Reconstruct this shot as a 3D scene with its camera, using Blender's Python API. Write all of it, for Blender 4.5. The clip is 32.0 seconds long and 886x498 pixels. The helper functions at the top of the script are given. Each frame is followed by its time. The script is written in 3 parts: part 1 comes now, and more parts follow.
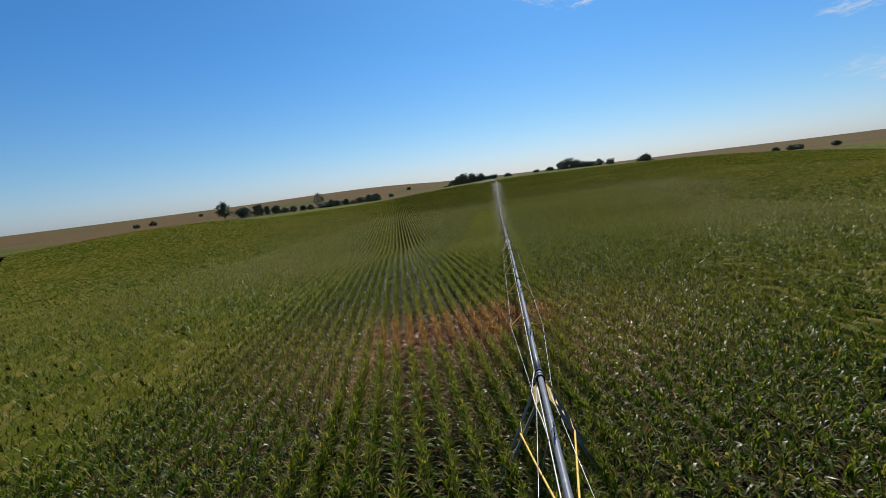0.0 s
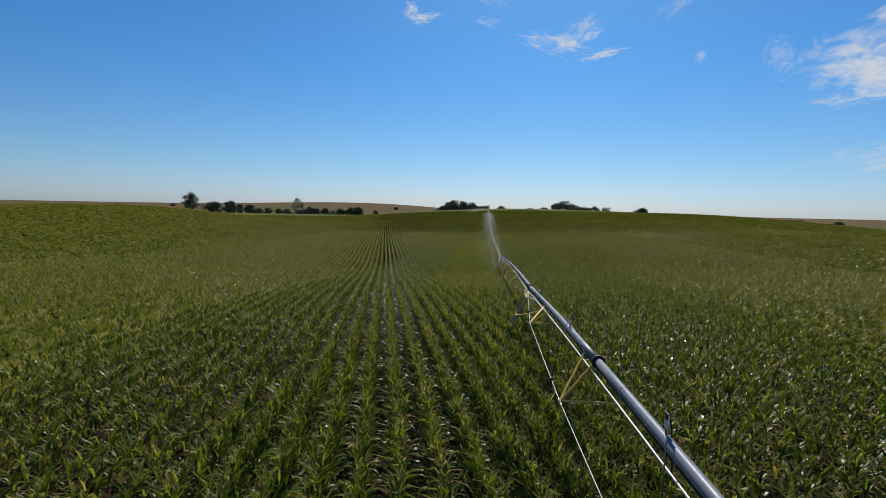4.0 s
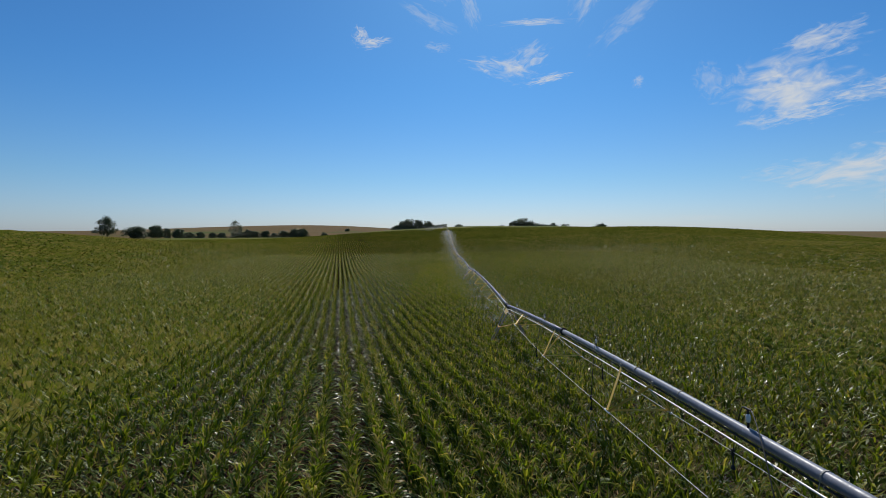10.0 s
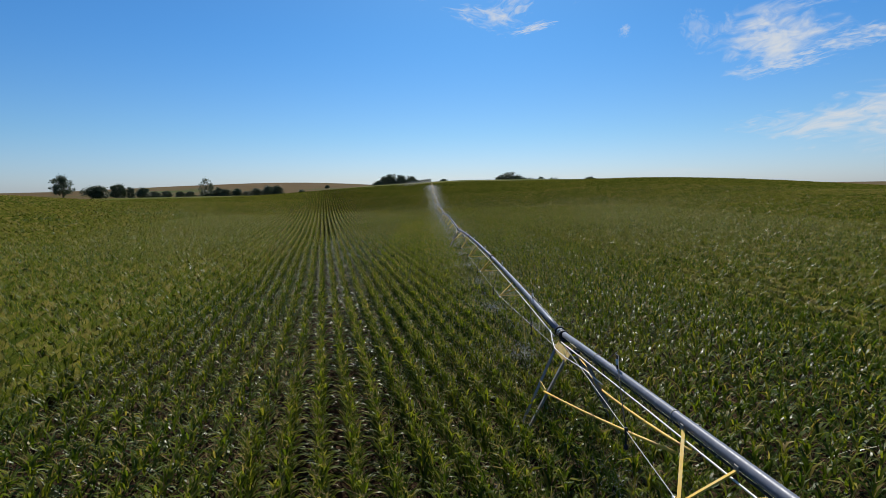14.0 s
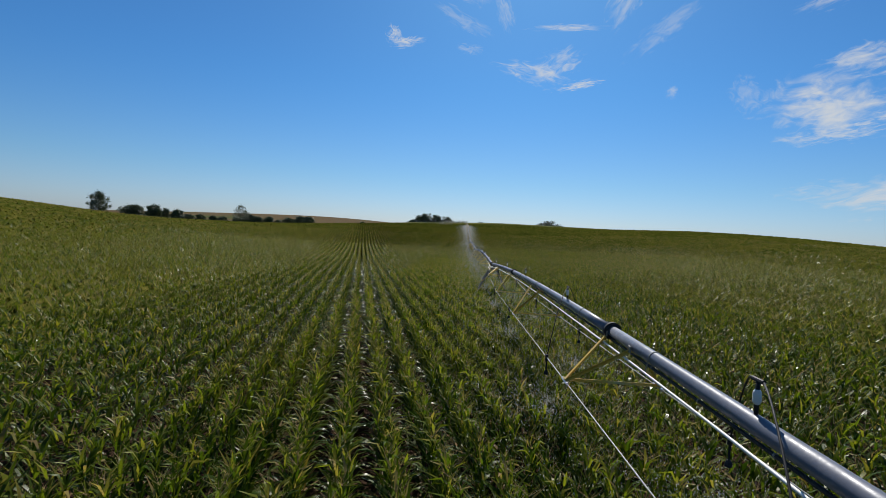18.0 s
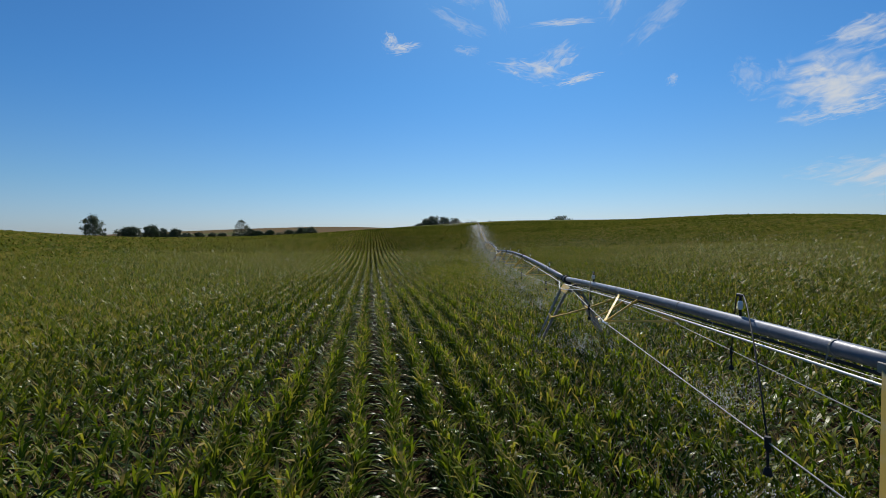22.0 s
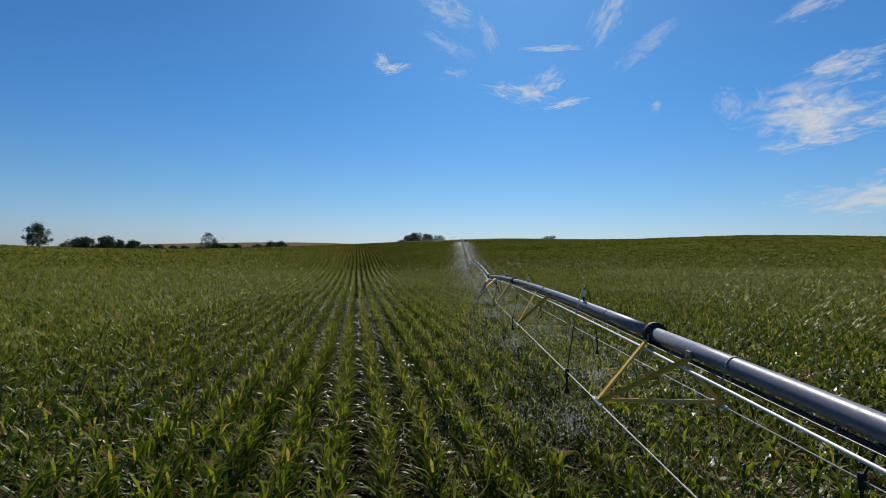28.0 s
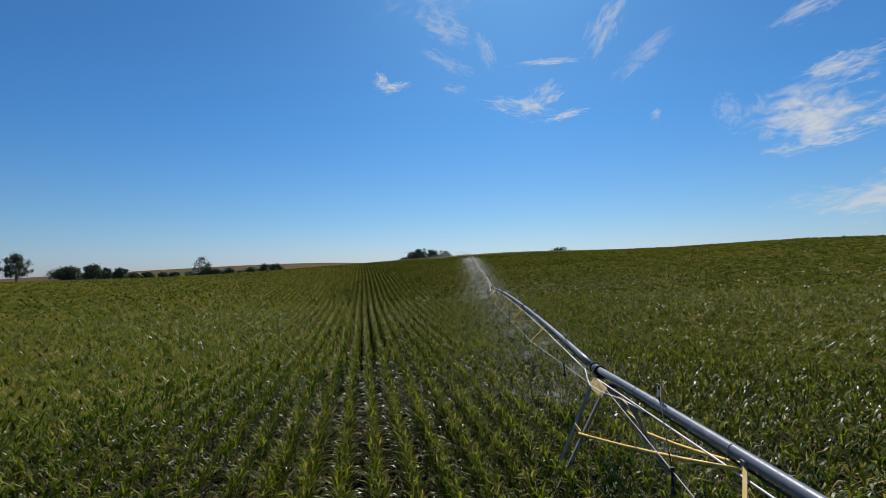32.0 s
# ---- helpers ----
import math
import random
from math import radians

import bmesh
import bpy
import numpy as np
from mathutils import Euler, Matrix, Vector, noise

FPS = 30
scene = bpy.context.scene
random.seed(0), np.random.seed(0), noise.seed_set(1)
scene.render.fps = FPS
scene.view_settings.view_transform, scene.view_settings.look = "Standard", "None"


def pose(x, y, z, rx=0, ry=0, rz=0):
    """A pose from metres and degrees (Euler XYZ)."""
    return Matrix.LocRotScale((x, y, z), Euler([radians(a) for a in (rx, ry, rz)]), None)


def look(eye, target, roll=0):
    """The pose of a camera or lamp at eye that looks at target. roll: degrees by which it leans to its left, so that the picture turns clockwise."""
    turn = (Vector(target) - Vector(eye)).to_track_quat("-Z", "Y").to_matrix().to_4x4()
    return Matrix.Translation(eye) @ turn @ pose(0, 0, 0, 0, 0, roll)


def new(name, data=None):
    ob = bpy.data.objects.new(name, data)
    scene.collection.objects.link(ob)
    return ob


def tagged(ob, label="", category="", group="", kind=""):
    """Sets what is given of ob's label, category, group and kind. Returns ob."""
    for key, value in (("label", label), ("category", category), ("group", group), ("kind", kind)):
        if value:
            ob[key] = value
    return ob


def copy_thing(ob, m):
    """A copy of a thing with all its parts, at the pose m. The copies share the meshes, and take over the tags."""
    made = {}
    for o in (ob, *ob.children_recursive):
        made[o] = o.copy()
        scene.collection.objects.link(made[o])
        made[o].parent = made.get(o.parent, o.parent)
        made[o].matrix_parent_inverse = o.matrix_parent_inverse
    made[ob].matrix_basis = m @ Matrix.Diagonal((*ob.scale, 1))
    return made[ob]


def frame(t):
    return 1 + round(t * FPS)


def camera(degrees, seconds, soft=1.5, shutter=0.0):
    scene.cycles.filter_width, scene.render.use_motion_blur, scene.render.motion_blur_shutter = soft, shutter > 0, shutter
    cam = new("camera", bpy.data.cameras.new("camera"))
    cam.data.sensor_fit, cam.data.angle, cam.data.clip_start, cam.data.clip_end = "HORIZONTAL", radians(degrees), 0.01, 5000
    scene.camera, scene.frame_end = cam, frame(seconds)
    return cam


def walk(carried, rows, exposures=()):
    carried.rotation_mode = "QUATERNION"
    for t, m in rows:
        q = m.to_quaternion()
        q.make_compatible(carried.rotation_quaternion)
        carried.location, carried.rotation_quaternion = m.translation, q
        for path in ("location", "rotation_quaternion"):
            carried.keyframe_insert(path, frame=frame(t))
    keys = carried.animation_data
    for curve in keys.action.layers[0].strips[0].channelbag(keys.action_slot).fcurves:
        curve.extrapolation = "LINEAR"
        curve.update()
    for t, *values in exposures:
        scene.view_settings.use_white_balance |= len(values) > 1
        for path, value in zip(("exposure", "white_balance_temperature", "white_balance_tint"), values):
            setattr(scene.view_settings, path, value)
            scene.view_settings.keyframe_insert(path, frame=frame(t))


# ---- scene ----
cam = camera(83.5, 32.0, 0.7)
PATH = [
    (0.0, pose(-0.687, -14.004, 11.694, 82.231, 6.886, 5.902)),
    (0.5, pose(-1.122, -9.061, 10.947, 83.208, 8.161, 4.798)),
    (1.0, pose(-1.583, -4.653, 10.308, 83.712, 9.169, 3.412)),
    (1.5, pose(-1.690, -0.311, 9.793, 84.154, 9.786, 2.661)),
    (2.0, pose(-1.677, 4.180, 9.136, 84.951, 9.233, 2.800)),
    (2.5, pose(-1.661, 7.977, 8.833, 85.411, 7.640, 3.190)),
    (3.0, pose(-1.572, 11.490, 8.513, 85.218, -0.221, 5.610)),
    (3.5, pose(-1.770, 14.587, 8.325, 85.275, -1.884, 4.973)),
    (5.5, pose(-3.737, 27.308, 7.833, 86.581, 2.214, 3.544)),
    (6.0, pose(-3.894, 31.864, 7.596, 87.523, 2.638, 2.562)),
    (6.5, pose(-4.100, 35.495, 7.381, 87.624, 3.986, 0.919)),
    (7.0, pose(-4.299, 38.864, 7.289, 87.667, 3.931, 0.584)),
    (7.5, pose(-4.361, 41.422, 7.139, 87.724, 5.409, 0.535)),
    (8.0, pose(-4.307, 43.253, 6.953, 87.773, 5.585, -0.601)),
    (8.5, pose(-4.294, 44.995, 6.877, 87.850, 4.363, -0.843)),
    (9.0, pose(-4.248, 46.847, 6.868, 87.860, 0.810, 0.028)),
    (9.5, pose(-4.310, 48.559, 6.845, 87.857, -0.659, 0.052)),
    (10.0, pose(-4.262, 51.001, 6.700, 87.873, 0.022, -0.345)),
    (10.5, pose(-4.133, 53.712, 6.421, 87.924, 0.714, -0.434)),
    (11.0, pose(-4.148, 55.690, 6.486, 87.880, 0.139, -0.141)),
    (11.5, pose(-4.148, 58.118, 6.443, 87.832, 0.253, -0.256)),
    (12.0, pose(-4.052, 60.656, 6.361, 87.705, 1.097, -0.350)),
    (12.5, pose(-4.024, 62.704, 6.301, 87.203, 1.427, -0.404)),
    (13.0, pose(-3.931, 64.846, 6.267, 85.432, 1.544, -1.206)),
    (13.5, pose(-3.789, 67.059, 6.132, 84.075, 1.690, -2.012)),
    (15.5, pose(-2.674, 77.265, 4.575, 80.420, -2.616, -1.218)),
    (16.0, pose(-2.432, 80.075, 4.039, 81.561, -1.377, -1.323)),
    (16.5, pose(-2.400, 82.067, 3.769, 82.448, -1.166, -1.215)),
    (17.0, pose(-2.424, 83.878, 3.583, 84.292, -1.119, -1.107)),
    (17.5, pose(-2.311, 86.374, 3.413, 87.016, -2.183, 0.141)),
    (18.0, pose(-2.261, 88.573, 3.364, 87.925, -3.261, 2.163)),
    (18.5, pose(-2.223, 90.799, 3.270, 87.897, -2.347, 3.450)),
    (19.0, pose(-2.368, 93.176, 3.220, 87.528, 0.239, 3.830)),
    (19.5, pose(-2.585, 95.538, 3.106, 87.620, 2.451, 3.373)),
    (20.0, pose(-2.750, 97.715, 3.007, 87.923, 1.849, 3.578)),
    (20.5, pose(-3.051, 99.230, 3.062, 88.088, -1.672, 4.397)),
    (21.0, pose(-3.346, 100.983, 3.089, 88.286, -3.695, 4.616)),
    (21.5, pose(-3.291, 103.438, 3.004, 88.216, -1.116, 3.781)),
    (22.0, pose(-3.277, 106.099, 2.847, 88.254, 0.491, 3.129)),
    (22.5, pose(-3.368, 108.475, 2.727, 88.262, 2.061, 2.727)),
    (23.0, pose(-3.571, 110.532, 2.642, 88.143, 5.390, -0.691)),
    (23.5, pose(-3.854, 112.139, 2.616, 88.148, 7.905, -6.626)),
    (24.0, pose(-3.599, 114.557, 2.481, 88.686, 5.424, -8.486)),
    (24.5, pose(-3.150, 116.864, 2.433, 88.601, -0.008, -7.353)),
    (25.0, pose(-2.806, 119.168, 2.374, 88.504, -1.711, -7.382)),
    (25.5, pose(-2.703, 120.817, 2.390, 88.203, -1.614, -6.900)),
    (27.5, pose(-2.214, 128.804, 2.305, 90.065, -0.638, 0.543)),
    (28.0, pose(-2.230, 131.336, 2.302, 90.442, -0.673, 1.537)),
    (28.5, pose(-2.311, 133.865, 2.367, 91.777, 0.958, 1.609)),
    (29.0, pose(-2.433, 136.420, 2.494, 92.401, 1.077, 1.836)),
    (29.5, pose(-2.461, 139.133, 2.606, 92.560, 0.902, 2.166)),
    (30.0, pose(-2.467, 142.128, 2.754, 92.225, 0.913, 2.264)),
    (30.5, pose(-2.523, 144.619, 2.875, 92.139, 0.904, 2.304)),
    (31.0, pose(-2.616, 147.180, 2.996, 92.189, 1.271, 2.363)),
    (31.5, pose(-2.841, 149.866, 3.098, 92.236, 1.321, 1.993)),
    (32.0, pose(-3.138, 152.389, 3.260, 92.198, 1.406, 2.225)),
]
EXPOSE = ((0.0, 0.44), (3.0, 0.38), (9.0, 0.3), (13.0, 0.34), (16.0, 0.6), (18.0, 0.3), (21.0, 0.3), (32.0, 0.28))
walk(cam, PATH, EXPOSE)

# ---- daylight ----
SUN_AZ, SUN_EL = 7.0, 42.0            # degrees right of the pipeline, above the horizon
world = bpy.data.worlds.new("sky")
scene.world = world
world.use_nodes = True
wt = world.node_tree
wt.nodes.clear()


def node(tree, kind, **values):
    n = tree.nodes.new(kind)
    for key, value in values.items():
        if key == "op":
            n.operation = value
        elif key == "blend":
            n.blend_type = value
        elif key == "dims":
            n.noise_dimensions = value
        else:
            n.inputs[key].default_value = value
    return n


def link(tree, a, b):
    tree.links.new(a, b)


def math_node(tree, op, a, b=None):
    n = tree.nodes.new("ShaderNodeMath")
    n.operation = op
    for i, v in enumerate((a, b)):
        if v is None:
            continue
        if isinstance(v, (int, float)):
            n.inputs[i].default_value = v
        else:
            tree.links.new(v, n.inputs[i])
    return n.outputs[0]


def mixed(tree, fac, a, b, blend="MIX"):
    n = tree.nodes.new("ShaderNodeMix")
    n.data_type, n.blend_type = "RGBA", blend
    for i, v in ((0, fac), (6, a), (7, b)):
        if isinstance(v, (int, float)):
            n.inputs[i].default_value = v
        elif isinstance(v, tuple):
            n.inputs[i].default_value = (*v, 1)
        else:
            tree.links.new(v, n.inputs[i])
    return n.outputs[2]


def ramp(tree, x, lo, hi, a=0.0, b=1.0):
    n = tree.nodes.new("ShaderNodeMapRange")
    n.interpolation_type = "SMOOTHSTEP"
    for i, v in enumerate((lo, hi, a, b)):
        n.inputs[i + 1].default_value = v
    tree.links.new(x, n.inputs[0])
    return n.outputs[0]


sky = wt.nodes.new("ShaderNodeTexSky")
sky.sky_type, sky.sun_disc = "NISHITA", False
sky.sun_elevation, sky.sun_rotation = radians(SUN_EL), radians(SUN_AZ)
sky.altitude, sky.air_density, sky.dust_density, sky.ozone_density = 600, 1.0, 0.6, 1.6

coord = wt.nodes.new("ShaderNodeTexCoord").outputs["Generated"]
cover = None


def cloud(az, el, wide, high, lean, strength, grain=1.0):
    """A thin cloud at so many degrees right and up, with half sizes and lean in degrees."""
    global cover
    fwd = Vector((math.sin(radians(az)) * math.cos(radians(el)), math.cos(radians(az)) * math.cos(radians(el)), math.sin(radians(el))))
    side = fwd.cross(Vector((0, 0, 1))).normalized()
    up = side.cross(fwd)
    c, s = math.cos(radians(lean)), math.sin(radians(lean))
    uv = []
    for axis, half in zip((side * c + up * s, up * c - side * s), (wide, high)):
        d = wt.nodes.new("ShaderNodeVectorMath")
        d.operation = "DOT_PRODUCT"
        link(wt, coord, d.inputs[0])
        d.inputs[1].default_value = axis / math.sin(radians(half))
        uv.append(d.outputs["Value"])
    front = wt.nodes.new("ShaderNodeVectorMath")
    front.operation = "DOT_PRODUCT"
    link(wt, coord, front.inputs[0])
    front.inputs[1].default_value = fwd
    place = wt.nodes.new("ShaderNodeCombineXYZ")
    link(wt, uv[0], place.inputs[0])
    link(wt, uv[1], place.inputs[1])
    place.inputs[2].default_value = az * 0.37 + el * 0.11
    turb = node(wt, "ShaderNodeTexNoise", Scale=0.9, Detail=3.0, Roughness=0.5, Distortion=0.8)
    link(wt, place.outputs[0], turb.inputs["Vector"])
    fine = node(wt, "ShaderNodeTexNoise", Scale=2.0 * grain, Detail=5.0, Roughness=0.5, Distortion=1.4)
    link(wt, place.outputs[0], fine.inputs["Vector"])
    r2 = math_node(wt, "ADD", math_node(wt, "MULTIPLY", uv[0], uv[0]), math_node(wt, "MULTIPLY", uv[1], uv[1]))
    edge = math_node(wt, "SUBTRACT", math_node(wt, "ADD", turb.outputs[0], math_node(wt, "MULTIPLY", fine.outputs[0], 1.7)), math_node(wt, "MULTIPLY", r2, 0.5))
    body = math_node(wt, "MULTIPLY", ramp(wt, edge, 0.85, 1.8), math_node(wt, "GREATER_THAN", front.outputs["Value"], 0.5))
    body = math_node(wt, "MULTIPLY", body, strength)
    cover = body if cover is None else math_node(wt, "SUBTRACT", math_node(wt, "ADD", cover, body), math_node(wt, "MULTIPLY", cover, body))


cloud(-8.9, 20.8, 1.0, 0.9, -50, 0.75)
cloud(-7.4, 20.3, 1.9, 0.7, 12, 0.85)
cloud(7.6, 17.6, 4.2, 1.2, -14, 0.75)
cloud(9.8, 18.7, 2.8, 1.4, 25, 0.6)
cloud(12.2, 16.5, 2.6, 0.5, 10, 0.9)
cloud(11.2, 22.1, 4.2, 0.4, -2, 0.8)
cloud(3.4, 24.0, 2.6, 0.9, -70, 0.36)
cloud(-0.7, 22.6, 3.6, 0.9, -25, 0.3)
cloud(-1.2, 26.1, 3.2, 1.5, -25, 0.45)
cloud(-0.1, 20.0, 1.6, 0.6, -5, 0.35)
cloud(21.6, 15.4, 0.7, 0.6, 60, 0.5)
cloud(20.2, 21.2, 4.0, 1.2, 35, 0.32)
cloud(35.6, 13.2, 6.2, 3.5, 4, 1.0, 1.1)
cloud(34.8, 12.6, 3.6, 1.9, 2, 0.8)
cloud(46.5, 6.4, 7.0, 2.4, -4, 0.8)
cloud(48.0, 4.0, 9.0, 2.0, 0, 0.5)
cloud(45.5, 17.0, 3.2, 2.4, 50, 0.45)
cloud(37.4, 17.0, 3.4, 1.3, 8, 0.75)
cloud(41.2, 12.2, 3.2, 0.9, 3, 0.8)
cloud(36.4, 10.8, 4.2, 0.9, 6, 0.85, 1.5)
cloud(40.3, 5.2, 6.0, 1.9, 8, 0.9)
cloud(34.6, 5.6, 3.6, 1.1, 5, 0.4)
cloud(28.3, 14.7, 1.9, 1.5, -55, 0.3)
cloud(16.8, 24.8, 3.8, 1.5, 58, 0.5)
cloud(35.5, 22.4, 3.4, 1.0, 15, 0.5)
cloud(26.2, 1.3, 4.5, 0.4, 0, 0.22)
cloud(3.0, 31.0, 9.0, 3.0, 15, 0.4)
height = wt.nodes.new("ShaderNodeSeparateXYZ")
link(wt, coord, height.inputs[0])
tint = mixed(wt, ramp(wt, height.outputs[2], 0.0, 0.3), (0.60, 0.86, 1.14), (0.37, 0.86, 1.32))
tint = mixed(wt, ramp(wt, height.outputs[2], 0.11, -0.01), tint, (0.66, 0.84, 1.28))
sky_bg = node(wt, "ShaderNodeBackground", Strength=0.058)
air = mixed(wt, 1.0, sky.outputs[0], tint, "MULTIPLY")
link(wt, mixed(wt, cover, air, (8.5, 8.9, 9.3)), sky_bg.inputs["Color"])
link(wt, sky_bg.outputs[0], wt.nodes.new("ShaderNodeOutputWorld").inputs["Surface"])

sun = new("sun", bpy.data.lights.new("sun", "SUN"))
sun.data.energy, sun.data.angle, sun.data.color = 5.0, radians(0.53), (1.0, 0.95, 0.87)
sun.matrix_world = look((0, 0, 60), Vector((0, 0, 60)) - Vector((math.sin(radians(SUN_AZ)) * math.cos(radians(SUN_EL)), math.cos(radians(SUN_AZ)) * math.cos(radians(SUN_EL)), math.sin(radians(SUN_EL)))) * 50)

# ---- the lie of the land ----
ROW = radians(11.5)                   # rows run this far left of the pipeline
SPAN = 41.15                          # metres from tower to tower
CLEAR = 3.8                          # pipe above the ground
CROP = 2.4                            # height of the corn
TOWER_Z = (6.2, 5.85, 4.61, 1.96, 1.26, 0.77, 1.0, 3.2, 5.9, 7.7, 8.6)   # pipe at the towers, from y = -SPAN on


def smooth(x, lo, hi):
    t = np.clip((x - lo) / (hi - lo), 0, 1)
    return t * t * (3 - 2 * t)


def profile(y):
    """Height of the pipeline along its way, eased over the towers."""
    k = np.clip(np.asarray(y, float) / SPAN + 1, 0, 9.999)
    z = np.array(TOWER_Z)
    i = k.astype(int)
    lo, hi, before, after = z[i], z[i + 1], z[np.maximum(i - 1, 0)], z[np.minimum(i + 2, 10)]
    t = k - i
    m0, m1 = (hi - before) / 2, (after - lo) / 2
    return (2 * t**3 - 3 * t**2 + 1) * lo + (t**3 - 2 * t**2 + t) * m0 + (3 * t**2 - 2 * t**3) * hi + (t**3 - t**2) * m1


def hill(x, y, cx, cy, rx, ry, h):
    return h * np.exp(-((x - cx) / rx) ** 2 - ((y - cy) / ry) ** 2)


def ground(x, y):
    x, y = np.asarray(x, float), np.asarray(y, float)
    line = profile(y) - CLEAR + 0.03 * x * np.exp(-(x / 30) ** 2)
    right = 1.1 + 0.6 * smooth(y, 90, 170) + 4.7 * smooth(y, 175, 292)
    right = right - 6.0 * smooth(x, 95, 235)
    left = 0.1 - 0.4 * smooth(y, 240, 420) + hill(x, y, -118, 158, 62, 55, 5.0)
    w_r, w_l = smooth(x, 6, 88), smooth(-x, 14, 115)
    field = line + (right - line) * w_r + (left - line) * w_l
    field = field + hill(x, y, 22, 380, 62, 45, 2.3)
    d = np.hypot(x, y - 50)
    bearing = np.degrees(np.arctan2(x, y - 50))
    far = -5 + 21 * np.exp(-((bearing + 18) / 20) ** 2) + 3.0 * np.exp(-((bearing - 34) / 17) ** 2)
    far = far + 1.2 * np.sin(bearing * 0.21 + d * 0.004)
    w = smooth(d, 420, 900)
    return field * (1 - w) + far * w


# ---- materials ----
def material(name):
    m = bpy.data.materials.new(name)
    m.use_nodes = True
    m.node_tree.nodes.clear()
    t = m.node_tree
    out = t.nodes.new("ShaderNodeOutputMaterial")
    p = t.nodes.new("ShaderNodeBsdfPrincipled")
    link(t, p.outputs[0], out.inputs[0])
    return m, t, p, out


def noise_at(t, scale, detail=4.0, rough=0.55, coords="Object", stretch=None):
    if coords == "World":
        v = t.nodes.new("ShaderNodeNewGeometry").outputs["Position"]
    else:
        v = t.nodes.new("ShaderNodeTexCoord").outputs[coords]
    if stretch:
        mp = t.nodes.new("ShaderNodeMapping")
        mp.inputs["Scale"].default_value = stretch
        link(t, v, mp.inputs["Vector"])
        v = mp.outputs[0]
    n = node(t, "ShaderNodeTexNoise", Scale=scale, Detail=detail, Roughness=rough)
    link(t, v, n.inputs["Vector"])
    return n.outputs[0]


def bumped(t, p, height, strength, distance):
    b = node(t, "ShaderNodeBump", Strength=strength, Distance=distance)
    link(t, height, b.inputs["Height"])
    link(t, b.outputs[0], p.inputs["Normal"])


def world_position(t):
    return t.nodes.new("ShaderNodeNewGeometry").outputs["Position"]


def dead_patch(t):
    """How far out from the died-off patch a place lies: 1 at its rim."""
    sub = t.nodes.new("ShaderNodeVectorMath")
    sub.operation = "SUBTRACT"
    link(t, world_position(t), sub.inputs[0])
    sub.inputs[1].default_value = (-3.3, 12.9, 0)
    mul = t.nodes.new("ShaderNodeVectorMath")
    mul.operation = "MULTIPLY"
    link(t, sub.outputs[0], mul.inputs[0])
    mul.inputs[1].default_value = (1 / 6.0, 1 / 3.5, 0)
    ln = t.nodes.new("ShaderNodeVectorMath")
    ln.operation = "LENGTH"
    link(t, mul.outputs[0], ln.inputs[0])
    wob = noise_at(t, 0.35, 5, 0.65, "World")
    r = math_node(t, "ADD", ln.outputs["Value"], math_node(t, "MULTIPLY", math_node(t, "SUBTRACT", wob, 0.5), 1.3))
    return r


def colours(t, stops, x):
    n = t.nodes.new("ShaderNodeValToRGB")
    el = n.color_ramp.elements
    while len(el) < len(stops):
        el.new(0.5)
    for e, (pos, col) in zip(el, stops):
        e.position, e.color = pos, (*col, 1)
    link(t, x, n.inputs[0])
    return n.outputs[0]


# lower leaves dark, crest leaves light: row shade and sun partly in the colour
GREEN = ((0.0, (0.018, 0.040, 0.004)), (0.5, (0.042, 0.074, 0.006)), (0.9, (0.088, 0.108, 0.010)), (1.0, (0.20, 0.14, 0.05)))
YOUNG_SUNLIT = ((0.0, (0.032, 0.062, 0.005)), (0.4, (0.088, 0.122, 0.009)), (0.75, (0.168, 0.182, 0.018)), (0.92, (0.225, 0.195, 0.038)), (1.0, (0.31, 0.22, 0.10)))
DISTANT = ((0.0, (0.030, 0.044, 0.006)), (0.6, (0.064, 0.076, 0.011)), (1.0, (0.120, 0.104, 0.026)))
STRAW = ((0, (0.24, 0.155, 0.085)), (0.5, (0.36, 0.25, 0.145)), (1, (0.32, 0.26, 0.11)))
OLD = ((0.0, (0.020, 0.034, 0.008)), (0.55, (0.040, 0.054, 0.012)), (0.8, (0.12, 0.085, 0.04)), (1.0, (0.20, 0.13, 0.065)))


